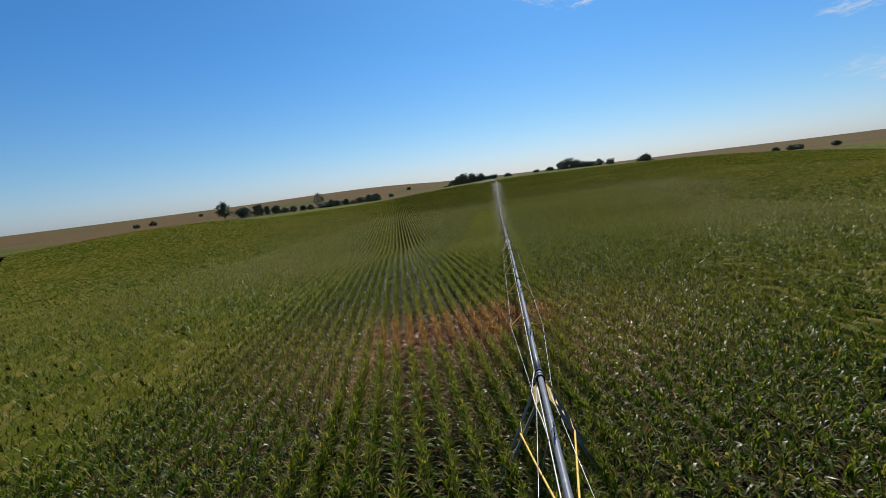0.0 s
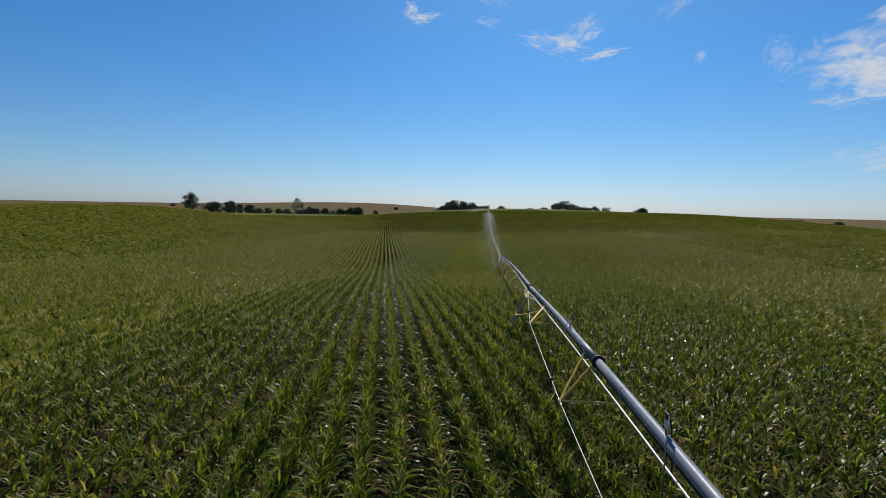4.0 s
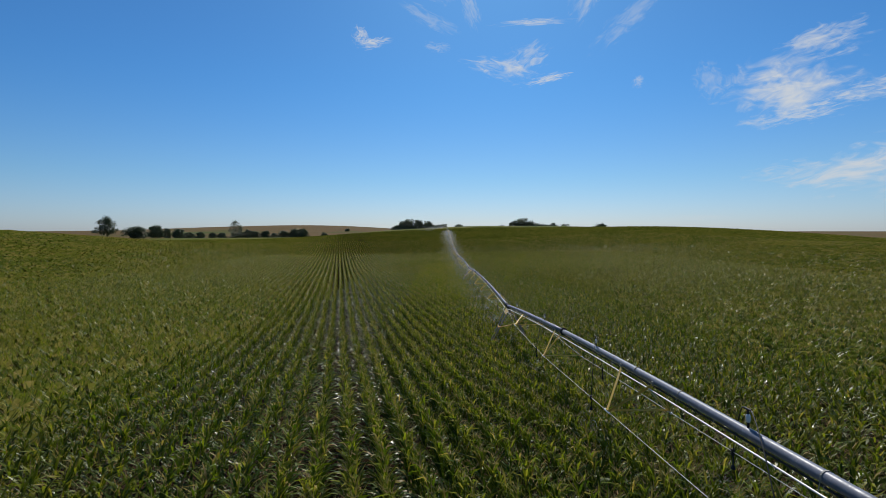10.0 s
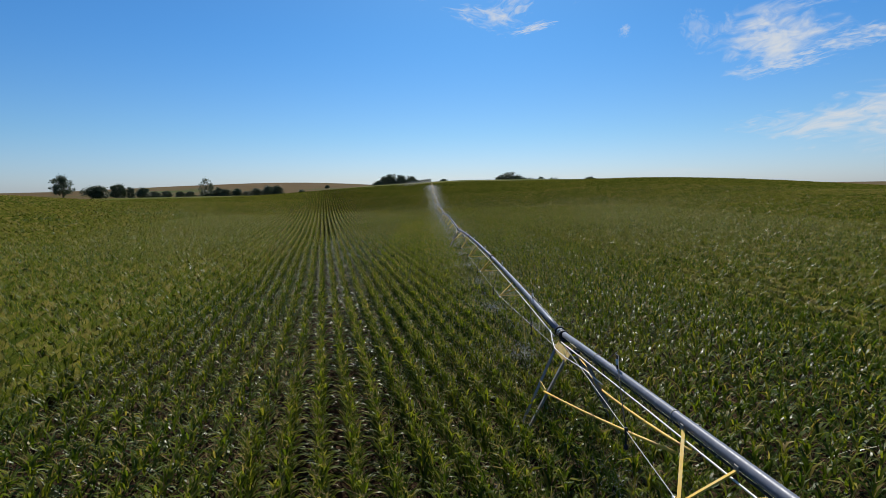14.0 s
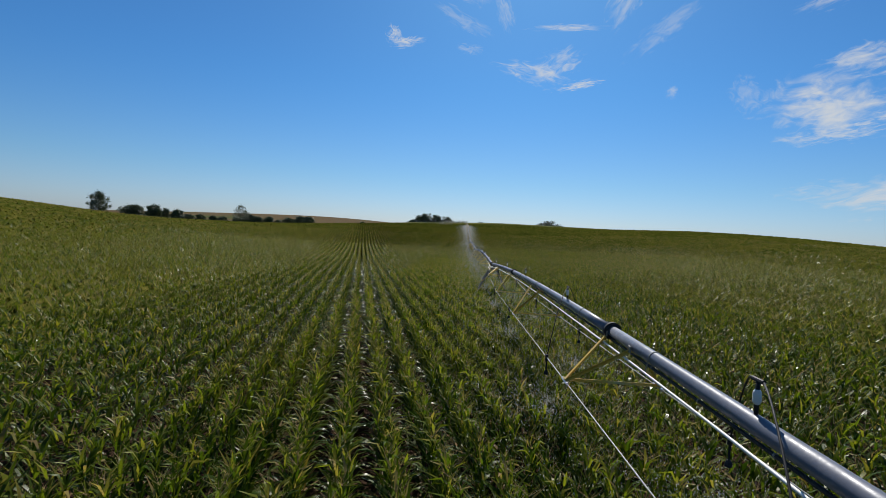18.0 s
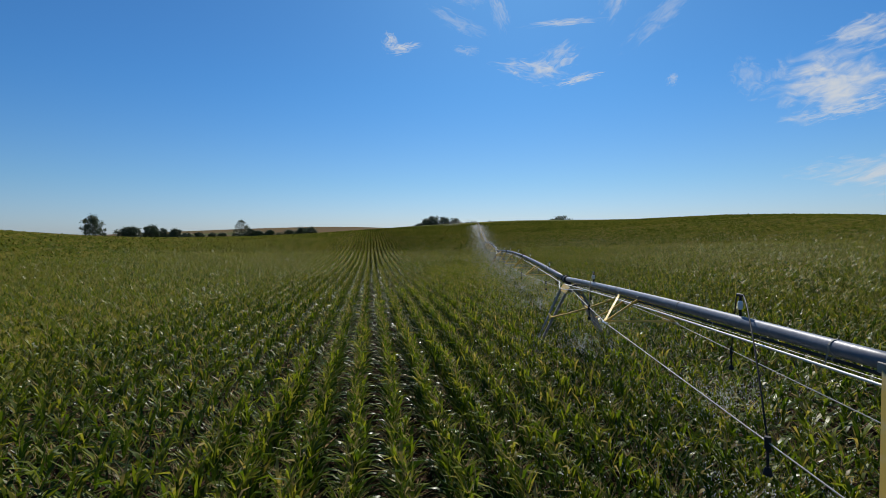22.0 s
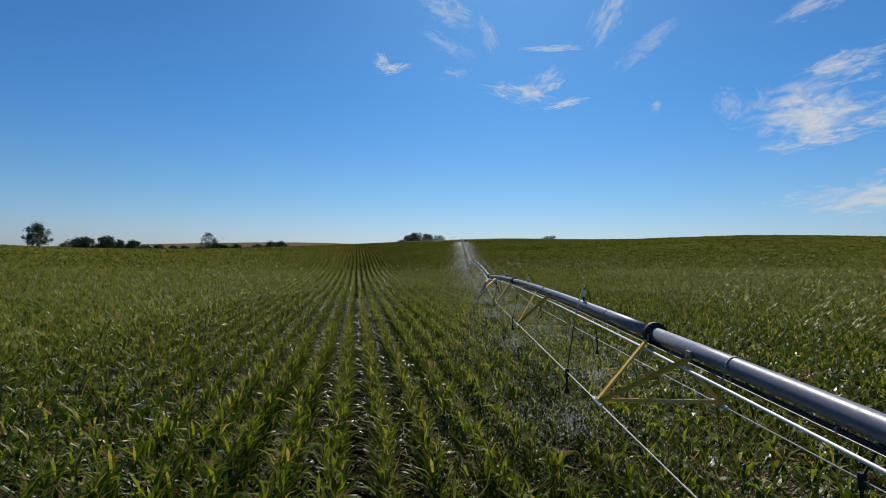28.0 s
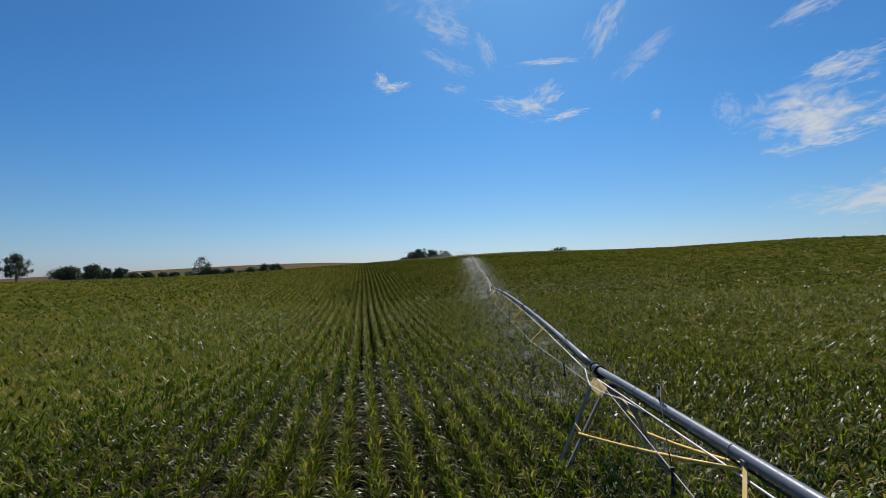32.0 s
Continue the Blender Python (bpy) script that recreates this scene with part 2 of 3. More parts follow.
def corn_material(name, stops, rough=0.36, gloss=0.5, thin=0.4, reach=1.0):
    """Corn leaf: a colour for each leaf, ripening in drifts, dead in the patch."""
    m, t, p, out = material(name)
    rnd = t.nodes.new("ShaderNodeNewGeometry").outputs["Random Per Island"]
    col = colours(t, stops, rnd)
    drift = ramp(t, noise_at(t, 0.045, 4, 0.6, "World"), 0.42, 0.68)
    col = mixed(t, math_node(t, "MULTIPLY", drift, 0.3), col, (0.125, 0.108, 0.018))
    r = dead_patch(t)
    pale = ramp(t, r, 3.4 * reach, 1.05)
    dead = ramp(t, r, 1.08 * reach, 0.72 * reach)
    dry = colours(t, ((0, (0.16, 0.070, 0.034)), (0.6, (0.34, 0.17, 0.085)), (1, (0.46, 0.30, 0.18))), rnd)
    col = mixed(t, math_node(t, "MULTIPLY", pale, 0.5), col, (0.24, 0.20, 0.055))
    col = mixed(t, dead, col, dry)
    streak = noise_at(t, 9.0, 3, 0.6, "World")
    col = mixed(t, 0.5, col, mixed(t, streak, (0.55, 0.55, 0.5), (1.35, 1.35, 1.3)), "MULTIPLY")
    link(t, col, p.inputs["Base Color"])
    link(t, ramp(t, noise_at(t, 6.0, 2, 0.5, "World"), 0.3, 0.7, rough - 0.06, rough + 0.12), p.inputs["Roughness"])
    p.inputs["Specular IOR Level"].default_value = gloss
    tr = t.nodes.new("ShaderNodeBsdfTranslucent")
    link(t, mixed(t, 1.0, col, (1.3, 1.4, 0.6), "MULTIPLY"), tr.inputs["Color"])
    mx = t.nodes.new("ShaderNodeMixShader")
    mx.inputs[0].default_value = thin
    link(t, p.outputs[0], mx.inputs[1])
    link(t, tr.outputs[0], mx.inputs[2])
    link(t, mx.outputs[0], out.inputs[0])
    return m


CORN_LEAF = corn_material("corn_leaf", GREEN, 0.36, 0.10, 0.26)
CORN_TOP = corn_material("corn_top_leaf", YOUNG_SUNLIT, 0.38, 0.075, 0.42)
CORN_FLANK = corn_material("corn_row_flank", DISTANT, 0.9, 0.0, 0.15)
CORN_TASSEL = corn_material("corn_tassel", STRAW, 0.7, 0.05)
CORN_OLD = corn_material("corn_old_leaf", OLD, 0.6, 0.04, 0.15, 2.2)


def ground_material():
    m, t, p, out = material("soil_and_pasture")
    pos = world_position(t)
    soil = mixed(t, noise_at(t, 3.0, 6, 0.65, "World"), (0.022, 0.013, 0.008), (0.050, 0.030, 0.019))
    litter = mixed(t, noise_at(t, 8.0, 6, 0.7, "World"), (0.085, 0.038, 0.022), (0.23, 0.125, 0.075))
    soil = mixed(t, ramp(t, dead_patch(t), 3.4, 1.2), soil, litter)
    grass = mixed(t, noise_at(t, 0.02, 6, 0.7, "World"), (0.062, 0.040, 0.017), (0.115, 0.080, 0.036))
    grass = mixed(t, ramp(t, noise_at(t, 0.006, 5, 0.6, "World"), 0.5, 0.66), grass, (0.05, 0.064, 0.017))
    d = t.nodes.new("ShaderNodeVectorMath")
    d.operation = "DISTANCE"
    link(t, pos, d.inputs[0])
    d.inputs[1].default_value = (30, 140, 0)
    link(t, mixed(t, ramp(t, d.outputs["Value"], 300, 312), soil, grass), p.inputs["Base Color"])
    p.inputs["Roughness"].default_value = 1.0
    p.inputs["Specular IOR Level"].default_value = 0.03
    bumped(t, p, noise_at(t, 2.2, 8, 0.7, "World"), 0.6, 0.3)
    return m


def canopy_material():
    m, t, p, out = material("distant_corn")
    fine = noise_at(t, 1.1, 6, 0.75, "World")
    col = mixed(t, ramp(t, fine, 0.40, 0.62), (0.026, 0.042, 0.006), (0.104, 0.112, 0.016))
    drift = ramp(t, noise_at(t, 0.03, 5, 0.6, "World"), 0.42, 0.66)
    col = mixed(t, math_node(t, "MULTIPLY", drift, 0.55), col, (0.115, 0.100, 0.015))
    link(t, col, p.inputs["Base Color"])
    p.inputs["Roughness"].default_value = 1.0
    p.inputs["Specular IOR Level"].default_value = 0.04
    bumped(t, p, fine, 0.9, 0.5)
    return m


def metal_material(name, base, worn, rough=0.4, metallic=0.8, scale=6.0, wear=(0.5, 0.75), bump=0.05, gloss=0.5):
    m, t, p, out = material(name)
    p.inputs["Specular IOR Level"].default_value = gloss
    n = noise_at(t, scale, 6, 0.65)
    k = ramp(t, n, *wear)
    link(t, mixed(t, k, base, worn), p.inputs["Base Color"])
    p.inputs["Metallic"].default_value = metallic
    link(t, ramp(t, noise_at(t, scale * 3, 4, 0.6), 0.2, 0.8, rough - 0.1, rough + 0.15), p.inputs["Roughness"])
    bumped(t, p, noise_at(t, scale * 8, 4, 0.6), bump, 0.01)
    return m


GALV = metal_material("galvanised_pipe", (0.120, 0.130, 0.160), (0.19, 0.20, 0.225), 0.40, 0.05, 5.0, gloss=0.18)
LEG = metal_material("galvanised_leg", (0.20, 0.19, 0.17), (0.30, 0.28, 0.25), 0.6, 0.0, 7.0, gloss=0.15)
ROD = metal_material("steel_rod", (0.24, 0.24, 0.23), (0.17, 0.15, 0.13), 0.5, 0.3, 4.0, (0.6, 0.8))
WHITE = metal_material("white_conduit", (0.64, 0.63, 0.60), (0.50, 0.48, 0.44), 0.4, 0.0, 5.0, (0.6, 0.85))
YELLOW = metal_material("weathered_yellow_paint", (0.60, 0.39, 0.07), (0.58, 0.46, 0.22), 0.55, 0.0, 3.0, (0.45, 0.7), gloss=0.2)
PLATE = metal_material("cream_plate_paint", (0.58, 0.42, 0.14), (0.42, 0.20, 0.08), 0.6, 0.0, 7.0, (0.5, 0.68), gloss=0.2)
RUST = metal_material("rusty_yellow_paint", (0.60, 0.38, 0.05), (0.36, 0.15, 0.06), 0.55, 0.05, 2.2, (0.48, 0.66))
BLACK = metal_material("black_rubber", (0.018, 0.018, 0.02), (0.05, 0.05, 0.052), 0.6, 0.0, 9.0, gloss=0.15)
CHROME = metal_material("clamp_steel", (0.55, 0.55, 0.55), (0.35, 0.34, 0.33), 0.3, 0.9, 9.0)


def bark_material():
    m, t, p, out = material("bark")
    n = noise_at(t, 4.0, 6, 0.7, "Object", (1, 1, 0.2))
    link(t, mixed(t, n, (0.05, 0.04, 0.03), (0.16, 0.13, 0.10)), p.inputs["Base Color"])
    p.inputs["Roughness"].default_value = 0.9
    bumped(t, p, n, 0.6, 0.1)
    return m


def foliage_material(name, dark, light):
    m, t, p, out = material(name)
    rnd = t.nodes.new("ShaderNodeNewGeometry").outputs["Random Per Island"]
    col = mixed(t, rnd, dark, light)
    link(t, col, p.inputs["Base Color"])
    p.inputs["Roughness"].default_value = 0.55
    tr = t.nodes.new("ShaderNodeBsdfTranslucent")
    link(t, col, tr.inputs["Color"])
    mx = t.nodes.new("ShaderNodeMixShader")
    mx.inputs[0].default_value = 0.2
    link(t, p.outputs[0], mx.inputs[1])
    link(t, tr.outputs[0], mx.inputs[2])
    link(t, mx.outputs[0], out.inputs[0])
    return m


def spray_material():
    m, t, p, out = material("water_spray")
    p.inputs["Base Color"].default_value = (0.9, 0.9, 0.9, 1)
    p.inputs["Roughness"].default_value = 0.6
    tr = node(t, "ShaderNodeBsdfTranslucent", Color=(0.95, 0.95, 0.95, 1))
    mx = t.nodes.new("ShaderNodeMixShader")
    mx.inputs[0].default_value = 0.6
    link(t, p.outputs[0], mx.inputs[1])
    link(t, tr.outputs[0], mx.inputs[2])
    clear = t.nodes.new("ShaderNodeBsdfTransparent")
    thin = t.nodes.new("ShaderNodeMixShader")
    thin.inputs[0].default_value = 0.3
    link(t, clear.outputs[0], thin.inputs[1])
    link(t, mx.outputs[0], thin.inputs[2])
    link(t, thin.outputs[0], out.inputs[0])
    return m


BARK = bark_material()
LEAF_A = foliage_material("tree_leaves", (0.022, 0.040, 0.014), (0.066, 0.092, 0.032))
LEAF_B = foliage_material("pale_tree_leaves", (0.05, 0.07, 0.035), (0.10, 0.12, 0.06))
SPRAY = spray_material()


# ---- mesh helpers ----
def mesh_np(name, verts, quads, mats, index=None):
    """One mesh out of arrays: verts (n, 3), quads (m, 4)."""
    me = bpy.data.meshes.new(name)
    n, m = len(verts), len(quads)
    me.vertices.add(n)
    me.vertices.foreach_set("co", np.ascontiguousarray(verts, np.float32).ravel())
    me.loops.add(4 * m)
    me.loops.foreach_set("vertex_index", np.ascontiguousarray(quads, np.int32).ravel())
    me.polygons.add(m)
    me.polygons.foreach_set("loop_start", np.arange(0, 4 * m, 4, dtype=np.int32))
    for mat in mats:
        me.materials.append(mat)
    if index is not None:
        me.polygons.foreach_set("material_index", np.ascontiguousarray(index, np.int32))
    me.update(calc_edges=True)
    return me


def part(name, bm, mat, parent=None, label="", smooth_faces=False):
    me = bpy.data.meshes.new(name)
    bm.to_mesh(me)
    bm.free()
    me.materials.append(mat)
    if smooth_faces:
        for poly in me.polygons:
            poly.use_smooth = True
    ob = new(name, me)
    ob.parent = parent
    if label:
        ob["label"] = label
    return ob


def frames_along(pts):
    """Cross axes along a polyline."""
    pts = [Vector(p) for p in pts]
    out = []
    for i, p in enumerate(pts):
        d = (pts[min(i + 1, len(pts) - 1)] - pts[max(i - 1, 0)]).normalized()
        a = d.cross(Vector((0, 0, 1)))
        if a.length < 0.05:
            a = d.cross(Vector((0, 1, 0)))
        a.normalize()
        out.append((p, a, a.cross(d).normalized()))
    return out


def tube(pts, r, sides=8, bm=None, cap=True):
    """A round bar along a polyline; r may be a list."""
    bm = bm or bmesh.new()
    rings = []
    for i, (p, a, b) in enumerate(frames_along(pts)):
        rr = r[i] if isinstance(r, (list, tuple)) else r
        rings.append([bm.verts.new(p + (a * math.cos(2 * math.pi * k / sides) + b * math.sin(2 * math.pi * k / sides)) * rr) for k in range(sides)])
    for q0, q1 in zip(rings, rings[1:]):
        for k in range(sides):
            bm.faces.new((q0[k], q0[(k + 1) % sides], q1[(k + 1) % sides], q1[k]))
    if cap:
        bm.faces.new(rings[0][::-1])
        bm.faces.new(rings[-1])
    bmesh.ops.recalc_face_normals(bm, faces=bm.faces)
    return bm


def angle_bar(a, b, w=0.05, th=0.006, flip=1):
    """A rolled angle section from a to b."""
    bm = bmesh.new()
    a, b = Vector(a), Vector(b)
    d = (b - a).normalized()
    s = d.cross(Vector((0, 0, 1)))
    s = (s if s.length > 0.05 else d.cross(Vector((0, 1, 0)))).normalized() * flip
    u = s.cross(d).normalized()
    sec = [(0, 0), (w, 0), (w, th), (th, th), (th, w), (0, w)]
    ends = [[bm.verts.new(p + s * (x - w / 3) + u * (y - w / 3)) for x, y in sec] for p in (a, b)]
    for k in range(6):
        bm.faces.new((ends[0][k], ends[0][(k + 1) % 6], ends[1][(k + 1) % 6], ends[1][k]))
    for e in ends:
        bm.faces.new((e[0], e[1], e[2], e[3]))
        bm.faces.new((e[0], e[3], e[4], e[5]))
    bmesh.ops.recalc_face_normals(bm, faces=bm.faces)
    return bm


def box(cx, cy, cz, sx, sy, sz, bm=None, bevel=0.0):
    bm = bm or bmesh.new()
    made = bmesh.ops.create_cube(bm, size=1, matrix=Matrix.LocRotScale((cx, cy, cz), None, (sx, sy, sz)))
    if bevel:
        bmesh.ops.bevel(bm, geom=list({e for v in made["verts"] for e in v.link_edges}), offset=bevel, segments=1, affect="EDGES")
    return bm


def ring(y, z, r0, r1, wide, sides=20, bm=None, x=0.0):
    """A flange round the pipe."""
    return tube([(x, y - wide / 2, z), (x, y - wide / 2 + 0.004, z), (x, y + wide / 2 - 0.004, z), (x, y + wide / 2, z)], [r0, r1, r1, r0], sides, bm)


# ---- ground ----
def grid_axis(lo, hi, near_lo, near_hi, step, growth=1.16):
    inner = list(np.arange(near_lo, near_hi + step, step))
    out, s = inner[:], step
    while out[-1] < hi:
        s *= growth
        out.append(out[-1] + s)
    s = step
    while out[0] > lo:
        s *= growth
        out.insert(0, out[0] - s)
    return np.array(out)


def sheet(name, xs, ys, lift, mat, keep=None):
    gx, gy = np.meshgrid(xs, ys)
    gz = ground(gx, gy) + (lift(gx, gy) if callable(lift) else lift)
    idx = np.arange(gx.size).reshape(gx.shape)
    q = np.stack([idx[:-1, :-1], idx[:-1, 1:], idx[1:, 1:], idx[1:, :-1]], -1).reshape(-1, 4)
    v = np.stack([gx, gy, gz], -1).reshape(-1, 3)
    if keep is not None:
        c = v[q].mean(1)
        q = q[keep(c[:, 0], c[:, 1])]
    me = mesh_np(name, v, q, [mat])
    me.polygons.foreach_set("use_smooth", np.ones(len(q), bool))
    return new(name, me)


tagged(sheet("ground", grid_axis(-4500, 4500, -160, 200, 5), grid_axis(-3000, 4800, -60, 420, 5), 0.0, ground_material()), "rolling farmland with dark soil and dry tan pasture", "ground", kind="structure")

LINE = ((-3.0, -10.0), (-3.0, 166.0))   # the stretch beside the pipeline that is passed closely


def off_line(x, y):
    return np.hypot(x - LINE[0][0], np.maximum(np.maximum(LINE[0][1] - y, y - LINE[1][1]), 0))


def in_field(x, y):
    return np.hypot(x - 30, y - 140) < 305


RIDGES = 185.0      # rows are built as ridges up to here; past it a closed canopy
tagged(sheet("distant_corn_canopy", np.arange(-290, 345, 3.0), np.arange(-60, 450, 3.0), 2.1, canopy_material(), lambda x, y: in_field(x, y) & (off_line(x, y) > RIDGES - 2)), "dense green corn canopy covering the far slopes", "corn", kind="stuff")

# ---- corn ----
rng = np.random.default_rng(7)
ROW_STEP = 0.762


def leaf_strip(base, az, length, width, rise, droop, segs, twist):
    """A bent blade as a strip of quads."""
    t = np.linspace(0, 1, segs + 1)
    pitch = rise - (rise + droop) * t**1.7
    step = length / segs
    mid = 0.5 * (pitch[1:] + pitch[:-1])
    out = np.concatenate([[0], np.cumsum(np.cos(mid) * step)])
    up = np.concatenate([[0], np.cumsum(np.sin(mid) * step)])
    wid = width * np.clip(np.minimum(0.5 + 2.0 * t, 1.3 * (1 - t) ** 0.7 + 0.05), 0, 1) / 2
    ca, sa = math.cos(az), math.sin(az)
    tw = twist * t
    sx, sy, sz = -sa * np.cos(tw), ca * np.cos(tw), np.sin(tw)
    c = np.stack([base[0] + ca * out, base[1] + sa * out, base[2] + up], 1)
    s = np.stack([sx, sy, sz], 1) * wid[:, None]
    v = np.empty((2 * (segs + 1), 3))
    v[0::2], v[1::2] = c - s, c + s
    i = np.arange(segs) * 2
    return v, np.stack([i, i + 1, i + 3, i + 2], 1)


# for each nearness: leaves and segments of the lane, the flank and the crest, old leaves, tassel twigs, width
PLANTS = ((3, 4, 6, 2, 8, 2, 3, 7, 1.0), (2, 2, 3, 1, 6, 2, 2, 3, 1.3), (0, 1, 1, 1, 4, 1, 0, 2, 1.8), (0, 1, 0, 1, 2, 1, 0, 1, 3.0))


def corn_plant(detail):
    """One plant, its row along x: verts, quads and the material of each quad."""
    vs, qs, ms, n = [], [], [], 0

    def add(v, q, m):
        nonlocal n
        vs.append(v)
        qs.append(q + n)
        ms.append(np.full(len(q), m))
        n += len(v)

    lane, lane_segs, flank, flank_segs, crest, crest_segs, old, twigs, fat = PLANTS[detail]
    # long leaves that arch across the lane to the next row
    for k in range(lane):
        az = math.pi / 2 + math.pi * k + rng.normal(0, 0.4)
        h = 0.6 + 0.85 * (k + rng.random()) / lane
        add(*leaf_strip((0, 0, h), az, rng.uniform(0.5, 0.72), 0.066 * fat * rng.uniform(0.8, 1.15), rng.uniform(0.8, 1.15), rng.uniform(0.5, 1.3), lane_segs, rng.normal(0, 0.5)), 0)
    # broad old leaves low on the stalk, added along the row as light screens
    for k in range(old):
        az = math.pi * k + rng.normal(0, 0.3)
        add(*leaf_strip((0, 0, 0.3 + 0.4 * k + 0.2 * rng.random()), az, rng.uniform(0.45, 0.6), 0.13 * fat, rng.uniform(0.6, 1.1), rng.uniform(0.0, 0.5), 1, rng.choice((-1, 1)) * rng.uniform(0.8, 1.4)), 2)
    # leaves on the flanks of the row, kept dark green to carry its shade
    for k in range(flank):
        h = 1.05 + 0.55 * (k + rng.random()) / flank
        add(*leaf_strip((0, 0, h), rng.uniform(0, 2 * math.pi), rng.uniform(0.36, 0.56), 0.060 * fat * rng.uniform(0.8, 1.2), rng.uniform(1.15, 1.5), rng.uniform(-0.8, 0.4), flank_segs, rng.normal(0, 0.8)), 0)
    # short young leaves that make the row's crest, lightened as if sunlit
    for k in range(crest):
        f = (k + rng.random()) / crest
        h = 1.68 + 0.30 * f
        length = (0.50 - 0.18 * f) * rng.uniform(0.75, 1.2)
        rise, droop = rng.uniform(1.1, 1.5), rng.uniform(-0.9, 0.8)
        if detail > 1:
            h, length, droop = 1.72 + 0.26 * f, 0.30, rng.uniform(-0.8, 0.5)
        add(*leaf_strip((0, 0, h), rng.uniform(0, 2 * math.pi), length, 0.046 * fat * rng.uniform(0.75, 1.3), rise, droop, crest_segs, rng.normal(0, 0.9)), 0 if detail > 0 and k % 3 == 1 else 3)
    for k in range(twigs):
        az, tilt, ln = rng.uniform(0, 2 * math.pi), (0.1 if k == 0 else rng.uniform(0.3, 0.9)), rng.uniform(0.18, 0.3)
        add(*leaf_strip((0, 0, 2.1), az, ln, (0.010, 0.016, 0.030, 0.05)[detail], math.pi / 2 - tilt, -0.2, 1, 0), 1)
    return np.concatenate(vs), np.concatenate(qs), np.concatenate(ms)


def row_places(spacing, keep, along=0.4, across=0.045):
    """Places in the rows of the field, kept where keep() says so."""
    u = np.arange(-340, 420, spacing)
    v = np.arange(-330, 330, ROW_STEP)
    uu, vv = np.meshgrid(u, v)
    uu = (uu + rng.uniform(-along, along, uu.shape) * spacing).ravel()
    vv = (vv + rng.normal(0, across, vv.shape)).ravel()
    c, s = math.cos(ROW), math.sin(ROW)
    x, y = 30 + vv * c - uu * s, 140 + vv * s + uu * c
    k = keep(x, y) & in_field(x, y)
    return x[k], y[k]


def patchy(x, y):
    return 0.5 + 0.5 * np.sin(x * 0.11 + 1.3 * np.sin(y * 0.07)) * np.sin(y * 0.09 + 1.1 * np.sin(x * 0.05))


def plant_corn(name, label, detail, spacing, keep, kinds=12, size=(1.05, 1.11)):
    """Corn in rows over the part of the field that keep() picks, as one mesh."""
    x, y = row_places(spacing, keep)
    k = rng.random(len(x)) > 0.04
    x, y = x[k], y[k]
    z = ground(x, y)
    vs, qs, ms, n = [], [], [], 0
    pick = rng.integers(0, kinds, len(x))
    patch = patchy(x, y)
    for i in range(kinds):
        tv, tq, tm = corn_plant(detail)
        w = np.nonzero(pick == i)[0]
        if not len(w):
            continue
        a = math.pi / 2 + ROW + rng.normal(0, 0.2, len(w)) + math.pi * rng.integers(0, 2, len(w))
        sc = rng.uniform(*size, len(w)) * (0.95 + 0.08 * patch[w])
        ca, sa = np.cos(a), np.sin(a)
        lean = rng.normal(0, 0.03, (len(w), 2))
        px = tv[:, 0][None] * ca[:, None] - tv[:, 1][None] * sa[:, None] + lean[:, :1] * tv[:, 2][None]
        py = tv[:, 0][None] * sa[:, None] + tv[:, 1][None] * ca[:, None] + lean[:, 1:] * tv[:, 2][None]
        pz = np.broadcast_to(tv[:, 2][None], px.shape)
        P = np.stack([px * sc[:, None] + x[w][:, None], py * sc[:, None] + y[w][:, None], pz * sc[:, None] + z[w][:, None]], -1)
        vs.append(P.reshape(-1, 3))
        qs.append((tq[None] + (np.arange(len(w)) * len(tv))[:, None, None] + n).reshape(-1, 4))
        ms.append(np.tile(tm, len(w)))
        n += len(w) * len(tv)
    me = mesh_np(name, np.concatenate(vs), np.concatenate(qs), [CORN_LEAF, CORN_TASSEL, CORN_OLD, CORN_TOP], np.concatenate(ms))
    return tagged(new(name, me), label, "corn", kind="stuff")


def corn_ridges(name, label, keep, seg=1.0):
    """The leafy bodies of far rows: short ragged lengths with open lanes between."""
    x, y = row_places(seg, keep, 0.1, 0.02)
    m = len(x)
    far, close = smooth(off_line(x, y), 30, 80), smooth(off_line(x, y), 15, 60)
    dx, dy = -math.sin(ROW) * seg * 0.56, math.cos(ROW) * seg * 0.56
    nx, ny = math.cos(ROW), math.sin(ROW)
    v = np.empty((m, 8, 3))
    top = (1.40 + 0.75 * far) * (0.96 + 0.08 * patchy(x, y))
    for e, sign in ((0, -1), (1, 1)):
        for j, (off, high) in enumerate(((-0.30, 0), (-0.09, 1), (0.09, 1), (0.30, 0))):
            o = off * (1 + 0.25 * close) + rng.normal(0, 0.035, m)
            px, py = x + sign * dx + nx * o, y + sign * dy + ny * o
            h = np.where(high, top + rng.normal(0, 0.10, m), 0.4 + 0.5 * close + 0.65 * far)
            v[:, 4 * e + j] = np.stack([px, py, ground(px, py) + h], -1)
    q = np.array([[0, 1, 5, 4], [1, 2, 6, 5], [2, 3, 7, 6]])
    quads = (q[None] + (8 * np.arange(m))[:, None, None]).reshape(-1, 4)
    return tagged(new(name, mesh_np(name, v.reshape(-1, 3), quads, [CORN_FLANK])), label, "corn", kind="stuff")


NEAR, MID, FAR_OUT, LAST = 5.0, 15.0, 48.0, 100.0


def ahead(x, y):
    return (y > -7) & (np.abs(x + 2) < 14 + 1.0 * (y + 14))


def ring_of_field(lo, hi):
    return lambda x, y: (off_line(x, y) >= lo) & (off_line(x, y) < hi) & ahead(x, y)


